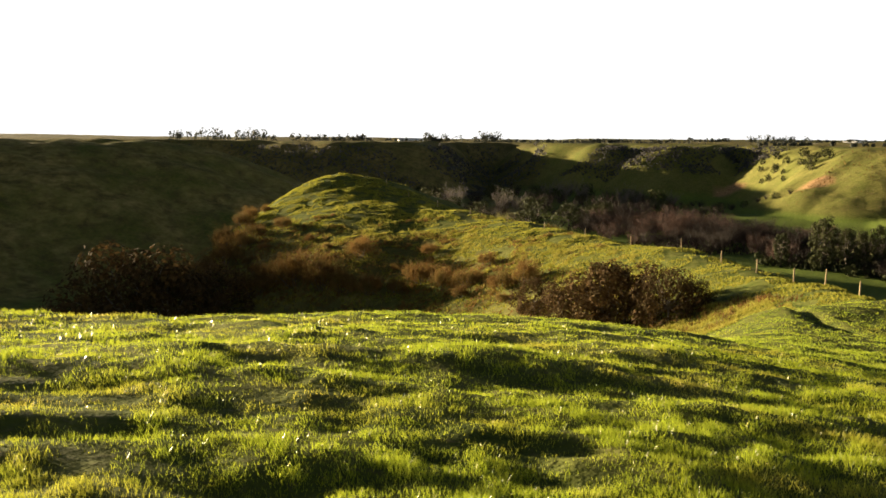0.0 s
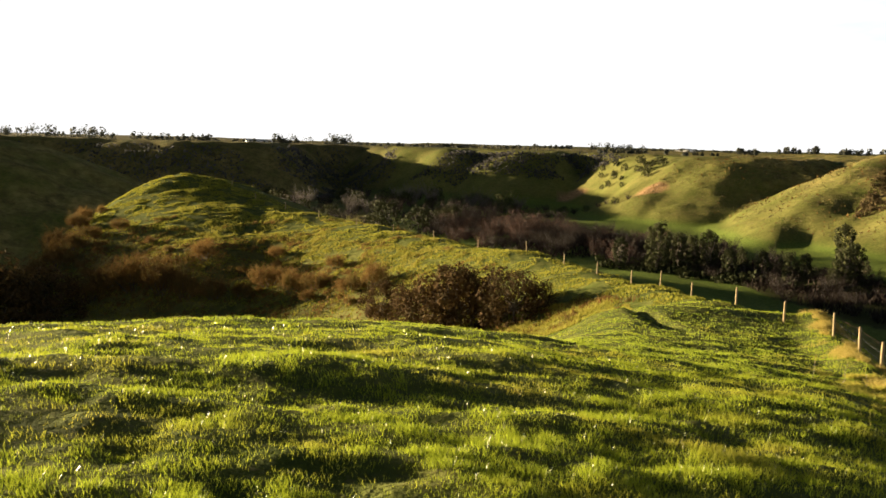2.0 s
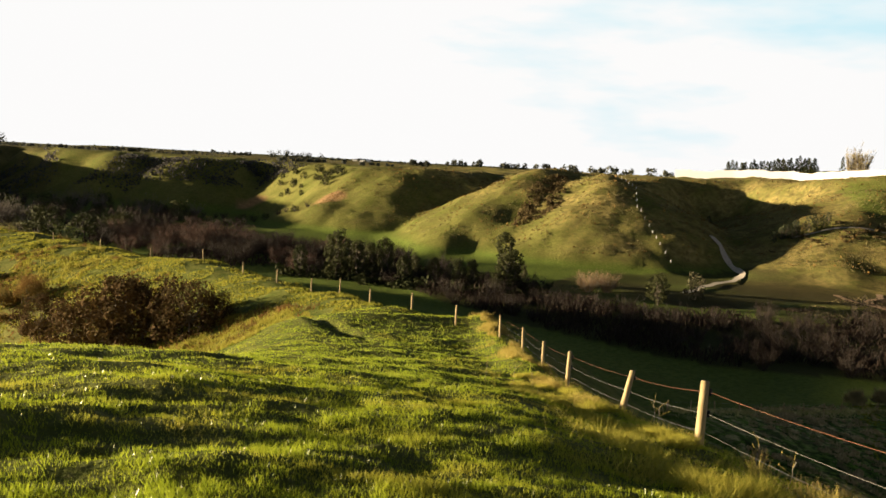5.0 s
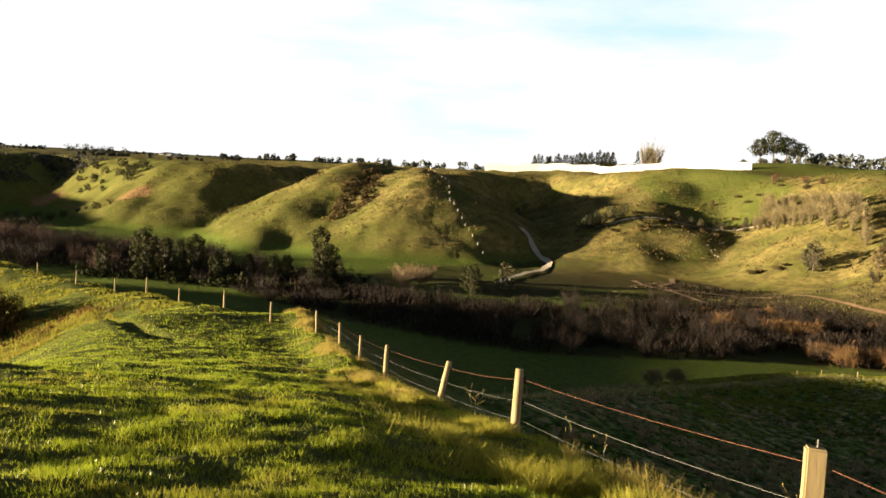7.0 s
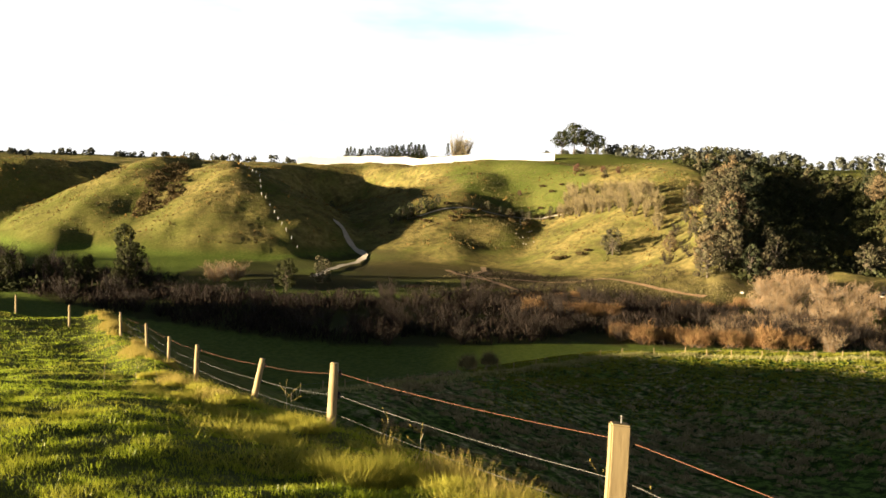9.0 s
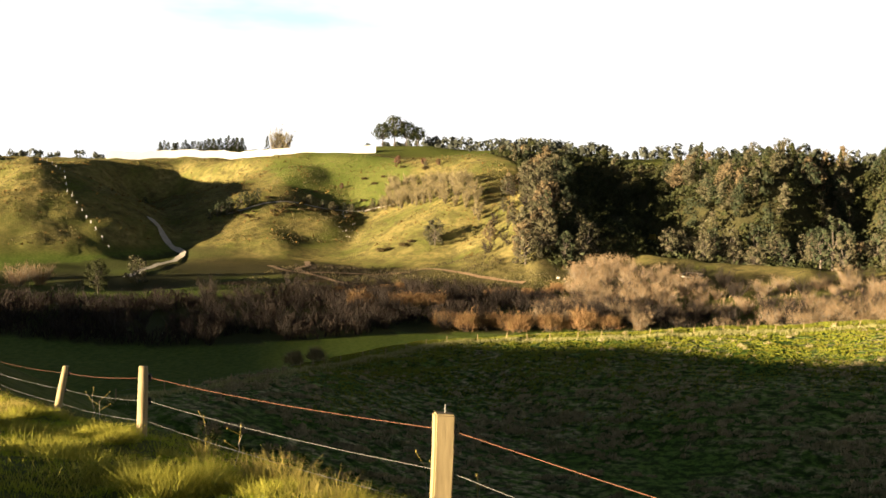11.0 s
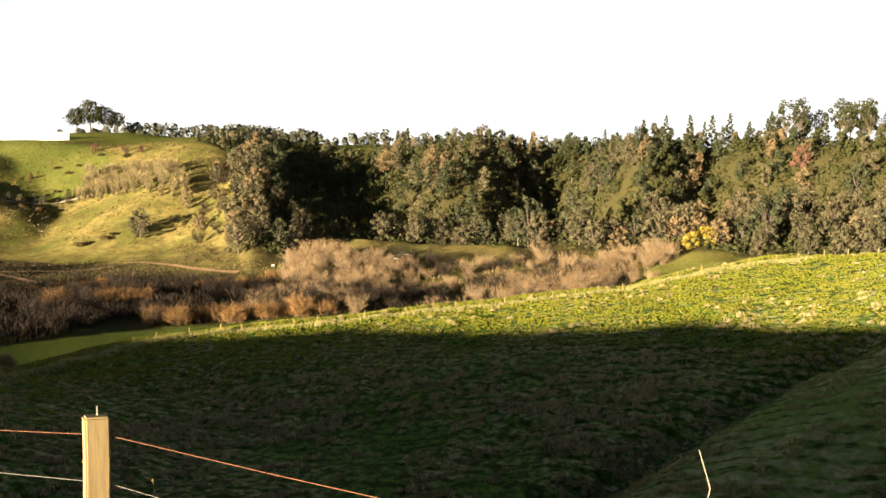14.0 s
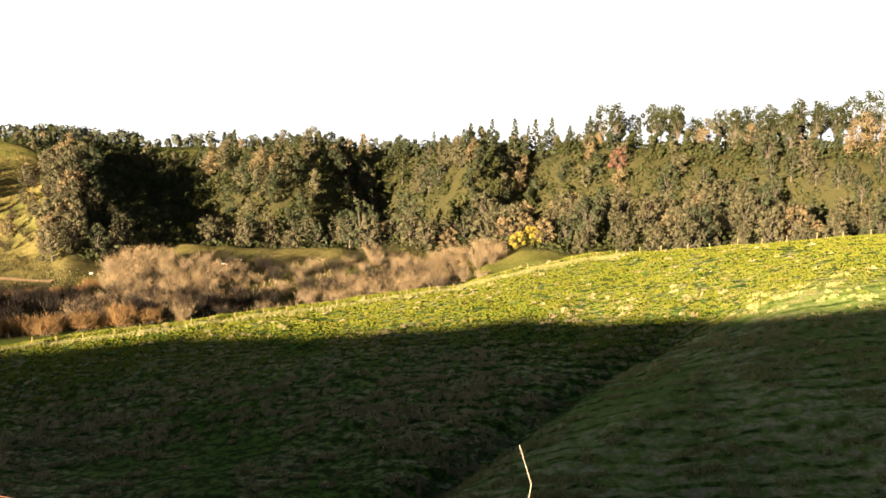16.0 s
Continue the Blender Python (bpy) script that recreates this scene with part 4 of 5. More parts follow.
def plant_all():
    rng = np.random.default_rng(21)
    ever = [broadleaf(s, h, w, 18, 760, m, l, low=0.1, leaf=0.55) for s, h, w, m, l in ((1, 15, 4.4, EVERGREEN, "dark evergreen broadleaf tree on the forest slope"), (2, 17, 3.6, EVERGREEN, "tall dark evergreen tree with a dense crown"), (3, 14, 4.6, OLIVE, "olive green tree catching low sun on the slope"), (4, 13, 4.8, OLIVE, "brownish olive tree with a clumpy crown"), (31, 13, 4.2, TAN, "tan coloured tree with a dry clumpy crown"))]
    crooked = [broadleaf(s, 15, w, 30, 2800, NEEDLES, "dark ragged pine beside the river", low=0.15, leaf=0.32, name="pine_tree") for s, w in ((36, 3.4), (37, 4.2))]
    deep = [broadleaf(s, 9, 5.0, 12, 500, NEEDLES, "low tree coloured dark for the shade of a forest gully", low=0.1, leaf=0.6, name="gully_tree") for s in (32, 33)]
    pines = [conifer(s, 19, 4.2, 800, "dark conifer standing above the forest") for s in (5, 6)]
    bare = [willow(s, 9, 5.0, 760, TWIGS, "bare brown willow by the river", DARK_BARK, name=kind) for s, kind in ((7, "bare_tree"), (8, "bare_tree"), (9, "leafless_shrub"))]
    pale = [willow(s, 8, 4.6, 1250, PALE_TWIGS, "pale leafless willow in low sun on the valley floor", PALE_BARK, name="willow_tree") for s in (10, 11)]
    rosy = [willow(s, 9, 5.0, 900, ROSY, "reddish brown leafless willow on the valley bottom", DARK_BARK, name="willow_tree") for s in (41, 42)]
    grey = [willow(s, 9, 4.0, 700, GREY_TWIGS, "grey leafless poplar on the valley floor", BARK, name="poplar_tree") for s in (43, 44)]
    dark = [broadleaf(s, 9, 5.5, 16, 560, NEEDLES, "dark shrubby tree beside the river", low=0.12, name="riverside_tree") for s in (12, 13)]
    scrub = [bush(s, 2.6, 3.4, 1150, SCRUB, "brown wintry scrub bush on the steep bank") for s in (14, 15, 16)]
    big_scrub = [broadleaf(s, 6.5, 4.0, 20, 4600, DARK_SCRUB, "large dark brown scrub tree in the gully", low=0.06, leaf=0.17, name="scrub_tree") for s in (17, 18)]
    yellow = [broadleaf(19, 8, 4.4, 12, 900, YELLOW, "yellow flowering wattle tree among dark trees", low=0.15, leaf=0.45, name="wattle_tree")]
    russet = [broadleaf(20, 12, 5.0, 12, 900, RUSSET, "reddish brown tree on the forest rim", low=0.15)]
    gum = [broadleaf(s, 19, w, 15, 900, NEEDLES, "tall open-crowned pine with a bare trunk against the sky", BARK, low=0.45, leaf=0.42, name="pine_tree") for s, w in ((22, 3.8), (23, 4.6))]
    dome = [broadleaf(s, 15, 6.0, 26, 1500, NEEDLES, "broad domed dark tree on the skyline", low=0.38, leaf=0.5, name="dome_tree") for s in (35,)]
    tawny = [bush(s, 4.2, 5.0, 900, TAWNY, "tawny leafless scrub on the valley floor") for s in (38, 39)]
    gorse = [bush(s, 2.0, 3.0, 320, GORSE, "brownish dark gorse bush on the grassy bluff", 0.3, False) for s in (24, 25)]
    pale_bush = [bush(s, 2.4, 1.9, 1500, POPLAR_TWIGS, "round pale leafless bush on the spur crest") for s in (26,)]
    poplar = [willow(s, 11, 2.6, 700, POPLAR_TWIGS, "slender leafless poplar in a planted row", BARK, name="poplar_tree") for s in (27, 28)]
    originals = ever + crooked + deep + dome + pines + bare + rosy + grey + pale + dark + scrub + big_scrub + yellow + russet + gum + gorse + tawny + pale_bush + poplar

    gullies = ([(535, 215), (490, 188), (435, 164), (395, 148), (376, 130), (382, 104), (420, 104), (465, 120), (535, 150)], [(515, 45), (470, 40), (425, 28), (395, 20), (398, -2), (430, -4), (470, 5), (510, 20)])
    canopy = {"NEEDLES": [], "EVERGREEN": [], "OLIVE": [], "TAN": []}
    spots = sorted(scatter(rng, FOREST, 560, 4.9), key=lambda p: math.hypot(p[0], p[1]))
    for n, (x, y) in enumerate(spots):
        # gullies get dark kinds, sunny lumps lighter ones: light put into the leaf colours
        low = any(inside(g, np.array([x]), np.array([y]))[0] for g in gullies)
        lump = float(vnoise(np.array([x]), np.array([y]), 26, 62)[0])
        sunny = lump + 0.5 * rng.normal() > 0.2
        size = 0.45 + 0.3 * rng.random() if low else (0.72 + 0.26 * lump + 0.5 * rng.random() ** 2) * (0.72 if hz(x, y) > 0 and x > 400 else 1)
        if n < 200:
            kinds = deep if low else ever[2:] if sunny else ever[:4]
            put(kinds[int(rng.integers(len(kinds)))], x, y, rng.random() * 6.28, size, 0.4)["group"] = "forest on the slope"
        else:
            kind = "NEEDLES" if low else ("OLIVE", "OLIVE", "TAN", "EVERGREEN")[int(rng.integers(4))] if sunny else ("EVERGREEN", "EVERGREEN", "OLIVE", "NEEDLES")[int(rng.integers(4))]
            tall, g = (9 if low else 14) * size, hz(x, y)
            for k in range(9):
                u, a = (k + 0.5) / 9, k * 2.4 + 6 * rng.random()
                reach = 3.6 * size * math.sin(math.pi * (0.22 + 0.7 * u)) * (0.4 + 0.6 * rng.random())
                canopy[kind].append((x + reach * math.cos(a), y + reach * math.sin(a), g + tall * (0.15 + 0.8 * u), size * (1.5 + 1.2 * rng.random())))
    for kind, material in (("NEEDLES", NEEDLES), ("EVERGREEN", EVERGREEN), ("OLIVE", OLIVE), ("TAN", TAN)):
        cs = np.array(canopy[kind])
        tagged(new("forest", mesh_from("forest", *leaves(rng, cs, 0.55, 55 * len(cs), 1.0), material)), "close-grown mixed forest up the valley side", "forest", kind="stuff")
    stand_of(pines, scatter(rng, [(500, 170), (520, 120), (520, -100), (470, -130), (480, -20)], 34, 8), rng, 0.6, 1.05, "conifers on the forest rim")
    stand_of(gum, scatter(rng, [(466, -75), (470, -100), (430, -150), (400, -190), (440, -200), (500, -110), (480, -70)], 44, 6), rng, 0.8, 1.25, "tall pines on the forest rim")
    stand_of(bare, scatter(rng, RIVER, 270, 5.4), rng, 0.45, 1.0, "trees along the river")
    stand_of(pale + pale + bare, scatter(rng, WILLOWS, 125, 5), rng, 0.6, 1.05, "willows in the sun")
    stand_of(pale, scatter(rng, [(290, 30), (312, 4), (340, -22), (352, -8), (330, 24), (304, 44)], 36, 5), rng, 0.8, 1.2, "willows in the sun")
    stand_of(pale, scatter(rng, [(334, 128), (348, 112), (322, 78), (296, 82), (300, 112)], 30, 4.5), rng, 0.95, 1.3, "round clump of willows")
    bottom = [(70, 360), (125, 332), (172, 325), (188, 380), (150, 440), (112, 500), (62, 520), (40, 440)]
    stand_of(bare + bare + rosy, scatter(rng, bottom, 90, 7.5), rng, 0.7, 1.25, "trees on the valley bottom")
    for x, y, s in ((93, 428, 1.7), (86, 424, 1.5), (101, 424, 1.45), (76, 432, 1.3), (110, 420, 1.1), (66, 455, 1.2), (150, 402, 1.1), (143, 408, 1.0)):
        put(rosy[int(rng.integers(2))], x, y, rng.random() * 6, s, 0.3)["group"] = "reddish willows on the valley bottom"
    for x, y, s in ((62, 690, 2.0), (74, 680, 1.9), (50, 700, 1.7), (98, 640, 1.7), (106, 632, 1.6), (-30, 600, 1.6), (-18, 596, 1.8), (12, 590, 1.7), (22, 588, 1.5), (128, 620, 1.5)):
        put(grey[int(rng.integers(2))], x, y, rng.random() * 6, s, 0.3)["group"] = "grey poplars on the valley floor"
    far_bottom = [(-60, 430), (30, 440), (120, 560), (130, 640), (60, 760), (-60, 700)]
    stand_of(bare + dark, scatter(rng, far_bottom, 80, 11), rng, 0.8, 1.5, "trees on the far valley floor")
    stand_of(scrub, scatter(rng, BANK, 34, 4.5), rng, 0.3, 0.6, "scrub on the steep bank", 0.1)
    on_bank = ((-42.6, 130, 2.0), (-44, 134, 1.7), (-42.6, 138, 1.7), (-40.5, 141, 1.7), (-39.7, 147, 1.5), (-43, 150, 1.5), (-38.3, 152, 1.1), (-42.5, 160, 1.2), (-43, 166, 1.1), (-41, 170, 0.8), (-33.7, 152, 1.0), (-30, 127, 1.6), (-26, 124, 1.9), (-21.8, 122, 1.9), (-18.7, 120, 1.5), (-17.4, 130, 1.3), (-14.7, 118, 1.2), (-8, 119, 1.5), (-7.5, 130, 0.8), (-4.7, 114, 1.3), (-1.5, 111, 1.2), (0.7, 116, 0.8), (2.6, 105, 1.1), (-11, 117, 0.9), (-31.6, 124, 1.7), (5.1, 103, 1.1))
    for x, y, s in on_bank:
        put(scrub[int(rng.integers(3))], x, y, rng.random() * 6, 0.8 * s, 0.2)["group"] = "scrub on the steep bank"
    for x, y, s in ((10.2, 73.5, 0.95), (7.6, 75, 0.8), (11.8, 74, 0.85), (14.2, 68.5, 0.62), (5.4, 91, 0.6), (16.2, 68.8, 0.36), (-46, 118, 2.5), (-41, 115, 1.9), (-54, 119, 1.7), (-36, 121, 1.2)):
        put(big_scrub[int(rng.integers(2))], x, y, rng.random() * 6, s, 0.4)["group"] = "scrub trees in the gully"
    by_water = ((417, 118, 0.55, yellow), (402, 97, 0.8, ever[3:4]), (350, -32, 0.95, yellow), (345, -26, 0.75, yellow), (444, -82, 1.0, russet), (361, -29, 0.9, pale), (170, 282, 1.0, crooked), (177, 289, 1.15, crooked), (160, 290, 0.8, crooked), (150, 300, 0.75, crooked), (187, 312, 1.25, crooked), (191, 306, 0.7, ever[3:4]), (208, 284, 1.45, pale), (214, 280, 1.3, pale), (222, 262, 0.7, ever[2:3]), (210, 246, 0.85, crooked), (238, 258, 0.8, ever[3:4]), (119, 321, 1.2, crooked), (138, 319, 1.1, crooked), (128, 322, 0.95, crooked), (108, 330, 0.9, crooked), (377, 211, 1.05, ever[3:4]), (380, 214, 0.8, ever[3:4]))
    on_rim = ((440, 469, 0.45, ever[:1]), (592, 379, 1.15, dome), (597, 371, 1.4, dome), (603, 364, 1.25, dome), (608, 357, 1.0, dome), (562, 454, 1.9, poplar), (565, 450, 2.1, poplar), (560, 458, 1.7, poplar), (541, 449, 0.9, pines), (548, 440, 0.5, pines), (491, 303, 0.45, russet), (484, 280, 0.4, russet), (481, 268, 0.35, russet), (478, 275, 0.3, ever[3:4]), (455, 320, 0.3, russet))
    for x, y, s, kinds in by_water + on_rim:
        put(kinds[int(rng.integers(len(kinds)))], x, y, rng.random() * 6, s, 0.4)
    for k in range(22):
        u = k / 21
        x, y = 344 + 112 * u + 4 * rng.normal(), 147 + 47 * u + 4 * rng.normal()
        put(ever[int(rng.integers(2, 5))], x, y, rng.random() * 6, 0.85 + 0.35 * rng.random(), 0.4)["group"] = "forest on the slope"
    stand_of(ever[:4], scatter(rng, [(462, 62), (500, 62), (505, 0), (450, -8), (436, 40)], 20, 7), rng, 0.6, 0.95, "forest on the slope")
    for x, y in ((397, -148), (390, -156), (404, -140), (384, -163), (410, -152), (470, 10), (479, 15), (462, 5), (392, -140), (415, -140)):
        put(ever[int(rng.integers(4))], x, y, rng.random() * 6, 0.75 + 0.3 * rng.random(), 0.4)["group"] = "forest on the slope"
    stand_of(bare + bare + crooked, scatter(rng, [(105, 335), (135, 300), (165, 272), (188, 285), (182, 312), (150, 338), (120, 350)], 48, 4.5), rng, 0.45, 0.85, "dark trees by the river bend")
    for n in range(30):
        ob = put(pines[n % 2], 530 + 46 * n / 29 + rng.normal() * 1.5, 548 - 46 * n / 29 + rng.normal() * 1.5, n, 0.62 + 0.12 * rng.random(), 0.3)
        ob.scale = (1.05, 1.05, ob.scale[2])
        ob["group"] = "pine shelter belt"
    stand_of(gorse, scatter(rng, [(322, 472), (312, 452), (290, 424), (268, 408), (252, 416), (268, 436), (296, 462)], 36, 3.2), rng, 0.5, 1.6, "gorse on the nose")
    for (ax, ay), (bx, by), many in (((380, 348), (372, 318), 12), ((385, 316), (412, 316), 10), ((424, 313), (438, 278), 14)):
        for k in range(many):
            u = k / (many - 1)
            put(gorse[k % 2], ax + (bx - ax) * u + rng.normal(), ay + (by - ay) * u + rng.normal(), k, 0.45 + 0.5 * rng.random(), 0.1)["group"] = "hedge along the terrace"
    for (ax, ay), (bx, by), many, kinds, low, high in (((362, 340), (394, 331), 12, ever[:2], 0.38, 0.6), ((412, 316), (438, 278), 13, ever[:2] + ever[3:4], 0.24, 0.42), ((400, 312), (420, 288), 9, gorse, 0.7, 1.3), ((366, 238), (378, 222), 5, gorse, 0.9, 1.6), ((238, 166), (256, 142), 9, tawny, 0.9, 1.5), ((224, 122), (246, 82), 14, tawny, 0.8, 1.5), ((285, 150), (318, 116), 8, tawny, 0.5, 1.0), ((262, 188), (292, 172), 6, tawny, 0.5, 0.9)):
        for k in range(many):
            u = (k + 0.7 * rng.random()) / many
            put(kinds[int(rng.integers(len(kinds)))], ax + (bx - ax) * u + 1.5 * rng.normal(), ay + (by - ay) * u + 1.5 * rng.normal(), k, low + (high - low) * rng.random(), 0.3)["group"] = "hedges on the valley floor" if kinds is tawny else "hedge along the terrace"
    # dark trees added to stand in for the shade of the far gully
    gully_shade = [(200, 690), (226, 742), (236, 650), (234, 612), (206, 612)]
    stand_of(dark + deep, scatter(rng, gully_shade, 20, 8), rng, 0.4, 0.75, "dark trees in the far gully")
    for line in ([(110, 745), (150, 640), (196, 570)], [(58, 505), (96, 500), (135, 515)], [(60, 560), (110, 600), (150, 560)]):
        for (ax, ay), (bx, by) in zip(line, line[1:]):
            for k in range(9):
                u = (k + rng.random() * 0.6) / 9
                put((bare + dark)[int(rng.integers(5))], ax + (bx - ax) * u, ay + (by - ay) * u, k, 0.45 + 0.45 * rng.random(), 0.3)["group"] = "tree rows on the valley flats"
    stand_of(gorse, scatter(rng, [(350, 330), (392, 300), (440, 260), (480, 230), (500, 300), (400, 345)], 40, 6), rng, 0.5, 1.3, "gorse on the sunny bluff")
    stand_of(poplar, scatter(rng, [(434, 279), (405, 202), (432, 214), (462, 286)], 75, 4.0), rng, 0.6, 1.0, "planted poplars")
    stand_of(ever[2:] + bare, scatter(rng, [(425, 205), (400, 195), (352, 172), (346, 145), (400, 165), (462, 200)], 30, 6), rng, 0.5, 0.95, "trees at the forest edge")
    for x, y in ((94.5, 74.5), (98.2, 73.7)):
        put(pale_bush[0], x, y, x, 1.0, 0.1)["group"] = "round bushes on the spur"
    for ob in originals:
        for child in list(ob.children):
            bpy.data.objects.remove(child)
        bpy.data.objects.remove(ob)


plant_all()
# dark fill between the crowns, coloured for the shade in the forest's gaps
thicket("undergrowth", FOREST, 52000, 0.8, 4.5, NEEDLES, "dense dark undergrowth beneath the forest", 50, 7.0)
thicket("undergrowth", FOREST, 9000, 0.8, 5.0, EVERGREEN, "olive scrub between the forest trees", 65, 11.0)
thicket("woodland", WOODED, 17000, 1.3, 4.0, HAZED_WOODS, "leafless woods on the valley side, greyed for distance haze", 55, 30.0, below=-5.0)
# grey scrub added to dull the sunny far hills, in place of haze
thicket("woodland", [(50, 900), (70, 820), (108, 790), (160, 760), (200, 745), (252, 730), (240, 900), (160, 980), (60, 1040)], 9000, 1.2, 3.5, HAZED_WOODS, "grey scrub added on the far hillsides in place of haze", 59, 40.0, below=-3.0)
BLUFFS = [(185, 560), (235, 605), (300, 585), (345, 600), (350, 520), (400, 505), (500, 490), (490, 380), (515, 320), (505, 250), (425, 182), (345, 160), (300, 200), (330, 290), (260, 310), (200, 400)]
thicket("rough_growth", BLUFFS, 30000, 0.36, 0.4, BLUFF_TUFTS, "coarse dull yellowish tufts on the bluffs", 56, 9.0, above=-36.0)
thicket("rough_growth", BLUFFS, 5000, 0.6, 1.0, SCRUB, "brown low growth dotted over the bluffs", 57, 14.0, above=-36.0)
FLATS = [(250, 228), (330, 262), (352, 200), (345, 150), (330, 120), (300, 112), (268, 150), (228, 195)]
thicket("rough_growth", FLATS, 9000, 0.3, 0.35, BLUFF_TUFTS, "coarse dry tufts on the valley flats", 77, 12.0)
thicket("rough_growth", FLATS, 5000, 0.7, 1.3, TWIGS, "low brown scrub on the valley flats", 78, 11.0, True)
thicket("undergrowth", RIVER, 42000, 1.1, 4.2, TWIGS, "brown tangled undergrowth along the river", 51, 13.0, True)
thicket("undergrowth", [(-42, 158), (-26, 145), (-17, 133), (-7, 130), (3, 112), (14, 93), (15, 66), (10, 62), (2, 84), (-10, 104), (-32, 118), (-54, 136)], 3600, 0.14, 0.8, SCRUB, "brown bracken under the knoll", 58, 2.0)
# dark growth stands in for the shaded floor under the river trees
thicket("undergrowth", [(100, 338), (132, 298), (165, 268), (192, 283), (185, 315), (150, 342), (120, 354)], 7000, 0.7, 4.0, NEEDLES, "dark growth added for the shaded floor at the river bend", 49, 8.0)
thicket("undergrowth", [(322, 472), (312, 452), (290, 424), (268, 408), (252, 416), (268, 436), (296, 462)], 3500, 0.55, 1.8, GORSE, "brownish gorse and scrub on the nose", 48, 6.0)
thicket("undergrowth", BANK, 4200, 0.14, 0.9, SCRUB, "brown bracken on the steep bank", 52, 2.5)
thicket("undergrowth", [(70, 360), (125, 332), (172, 325), (188, 380), (150, 440), (112, 500), (62, 520), (40, 440)], 14000, 1.2, 4.0, TWIGS, "brown tangled growth on the valley bottom", 61, 16.0, True)
thicket("undergrowth", WILLOWS, 3800, 0.9, 1.8, PALE_TWIGS, "pale reeds between the willows", 53, 5.0, True)


# ---- the far rim ----
def build_shelter():
    """A long white shade-cloth shelter wall on posts."""
    root = tagged(new("shelter"), "long white shade cloth shelter on the plateau rim", "shelter")
    line = [(465, 535), (490, 502), (512, 466), (518, 428), (546, 355)]
    base = [hz(x, y) for x, y in line]
    for m, ((ax, ay), (bx, by)) in enumerate(zip(line, line[1:])):
        n = 8
        vs, fs = [], []
        tx, ty = (by - ay) / math.hypot(bx - ax, by - ay) * 0.15, -(bx - ax) / math.hypot(bx - ax, by - ay) * 0.15
        for k in range(n + 1):
            x, y = ax + (bx - ax) * k / n, ay + (by - ay) * k / n
            z = hz(x, y)
            for off in (1, -1):
                vs += [(x + off * tx, y + off * ty, z - 0.2), (x + off * tx, y + off * ty, z + 5.6 - 0.5 * abs(math.sin(1.57 * k)))]
        for k in range(n):
            a, b = 4 * k, 4 * k + 4
            fs += [(a, b, b + 1, a + 1), (a + 3, b + 3, b + 2, a + 2), (a + 1, b + 1, b + 3, a + 3)]
        part("cloth", mesh_from("cloth", vs, fs, CLOTH), root)
        for k in range(n):
            x, y = ax + (bx - ax) * k / n, ay + (by - ay) * k / n
            part("post", mesh_from("post", *tubes([((x, y, hz(x, y) - 0.5), (x, y, hz(x, y) + 6.0), 0.12, 0.12)], 6), TIMBER), root)


build_shelter()


def build_track(name, line, wide, material, label, lift=0.5):
    fine, vs, fs = [], [], []
    for (ax, ay), (bx, by) in zip(line, line[1:]):
        for u in np.arange(0, 1, 0.2):
            fine.append((ax + (bx - ax) * u, ay + (by - ay) * u))
    for n, (x, y) in enumerate(fine):
        (qx, qy), (px, py) = fine[min(n + 1, len(fine) - 1)], fine[max(n - 1, 0)]
        length = math.hypot(qx - px, qy - py)
        nx, ny = (qy - py) / length, -(qx - px) / length
        w = wide * (1 + 0.25 * math.sin(1.7 * n))
        for off in (-w, 0, w):
            vs.append((x + off * nx, y + off * ny, hz(x + off * nx, y + off * ny) + lift))
    for n in range(len(fine) - 1):
        for m in range(2):
            a = 3 * n + m
            fs.append((a, a + 1, a + 4, a + 3))
    tagged(new(name, mesh_from(name, vs, fs, material, flat=False)), label, "road", kind="structure")


build_track("dirt_track", [(318, 262), (309, 248), (301, 226), (289, 204), (281, 163), (308, 137), (295, 108)], 1.3, CLAY, "brown trodden dirt track along the foot of the bluff", 0.35)


def build_stone(x, y, size, seed):
    bm = bmesh.new()
    bmesh.ops.create_icosphere(bm, subdivisions=2, radius=size)
    rng = random.Random(seed)
    for v in bm.verts:
        v.co *= 0.8 + 0.35 * rng.random()
        v.co.z *= 0.65
    me = bpy.data.meshes.new("stone")
    bm.to_mesh(me)
    bm.free()
    me.materials.append(STONE)
    ob = tagged(new("stone", me), "pale weathered stone lying on the grassy bluff", "stone", "pale stones on the bluff")
    ob.location = (x, y, hz(x, y) + size * 0.25)


stone_rng = random.Random(5)
for sx, sy in ((421, 296), (414, 288), (406, 280), (395, 275), (393, 268)):
    for k in range(4):
        build_stone(sx + stone_rng.gauss(0, 2.2), sy + stone_rng.gauss(0, 2.2), 0.25 + 0.35 * stone_rng.random(), 100 * sx + k)
for sx, sy in ((308, 135), (328, 129)):
    build_stone(sx, sy, 0.8, sx)
build_track("path", [(372, 336), (392, 327), (410, 314), (424, 300), (434, 284), (440, 266), (452, 246)], 0.7, GRAVEL, "pale worn terrace path across the bluff", 0.35)
build_track("path", [(345, 262), (330, 250), (316, 246), (306, 232), (318, 214), (330, 190), (322, 160), (318, 134)], 1.3, CLAY, "brown trodden farm track on the flats", 0.3)
build_track("road", [(337, 356), (329, 336), (322, 318), (306, 308), (286, 297), (262, 282), (238, 266)], 1.7, GRAVEL, "pale gravel farm track winding up the gully")


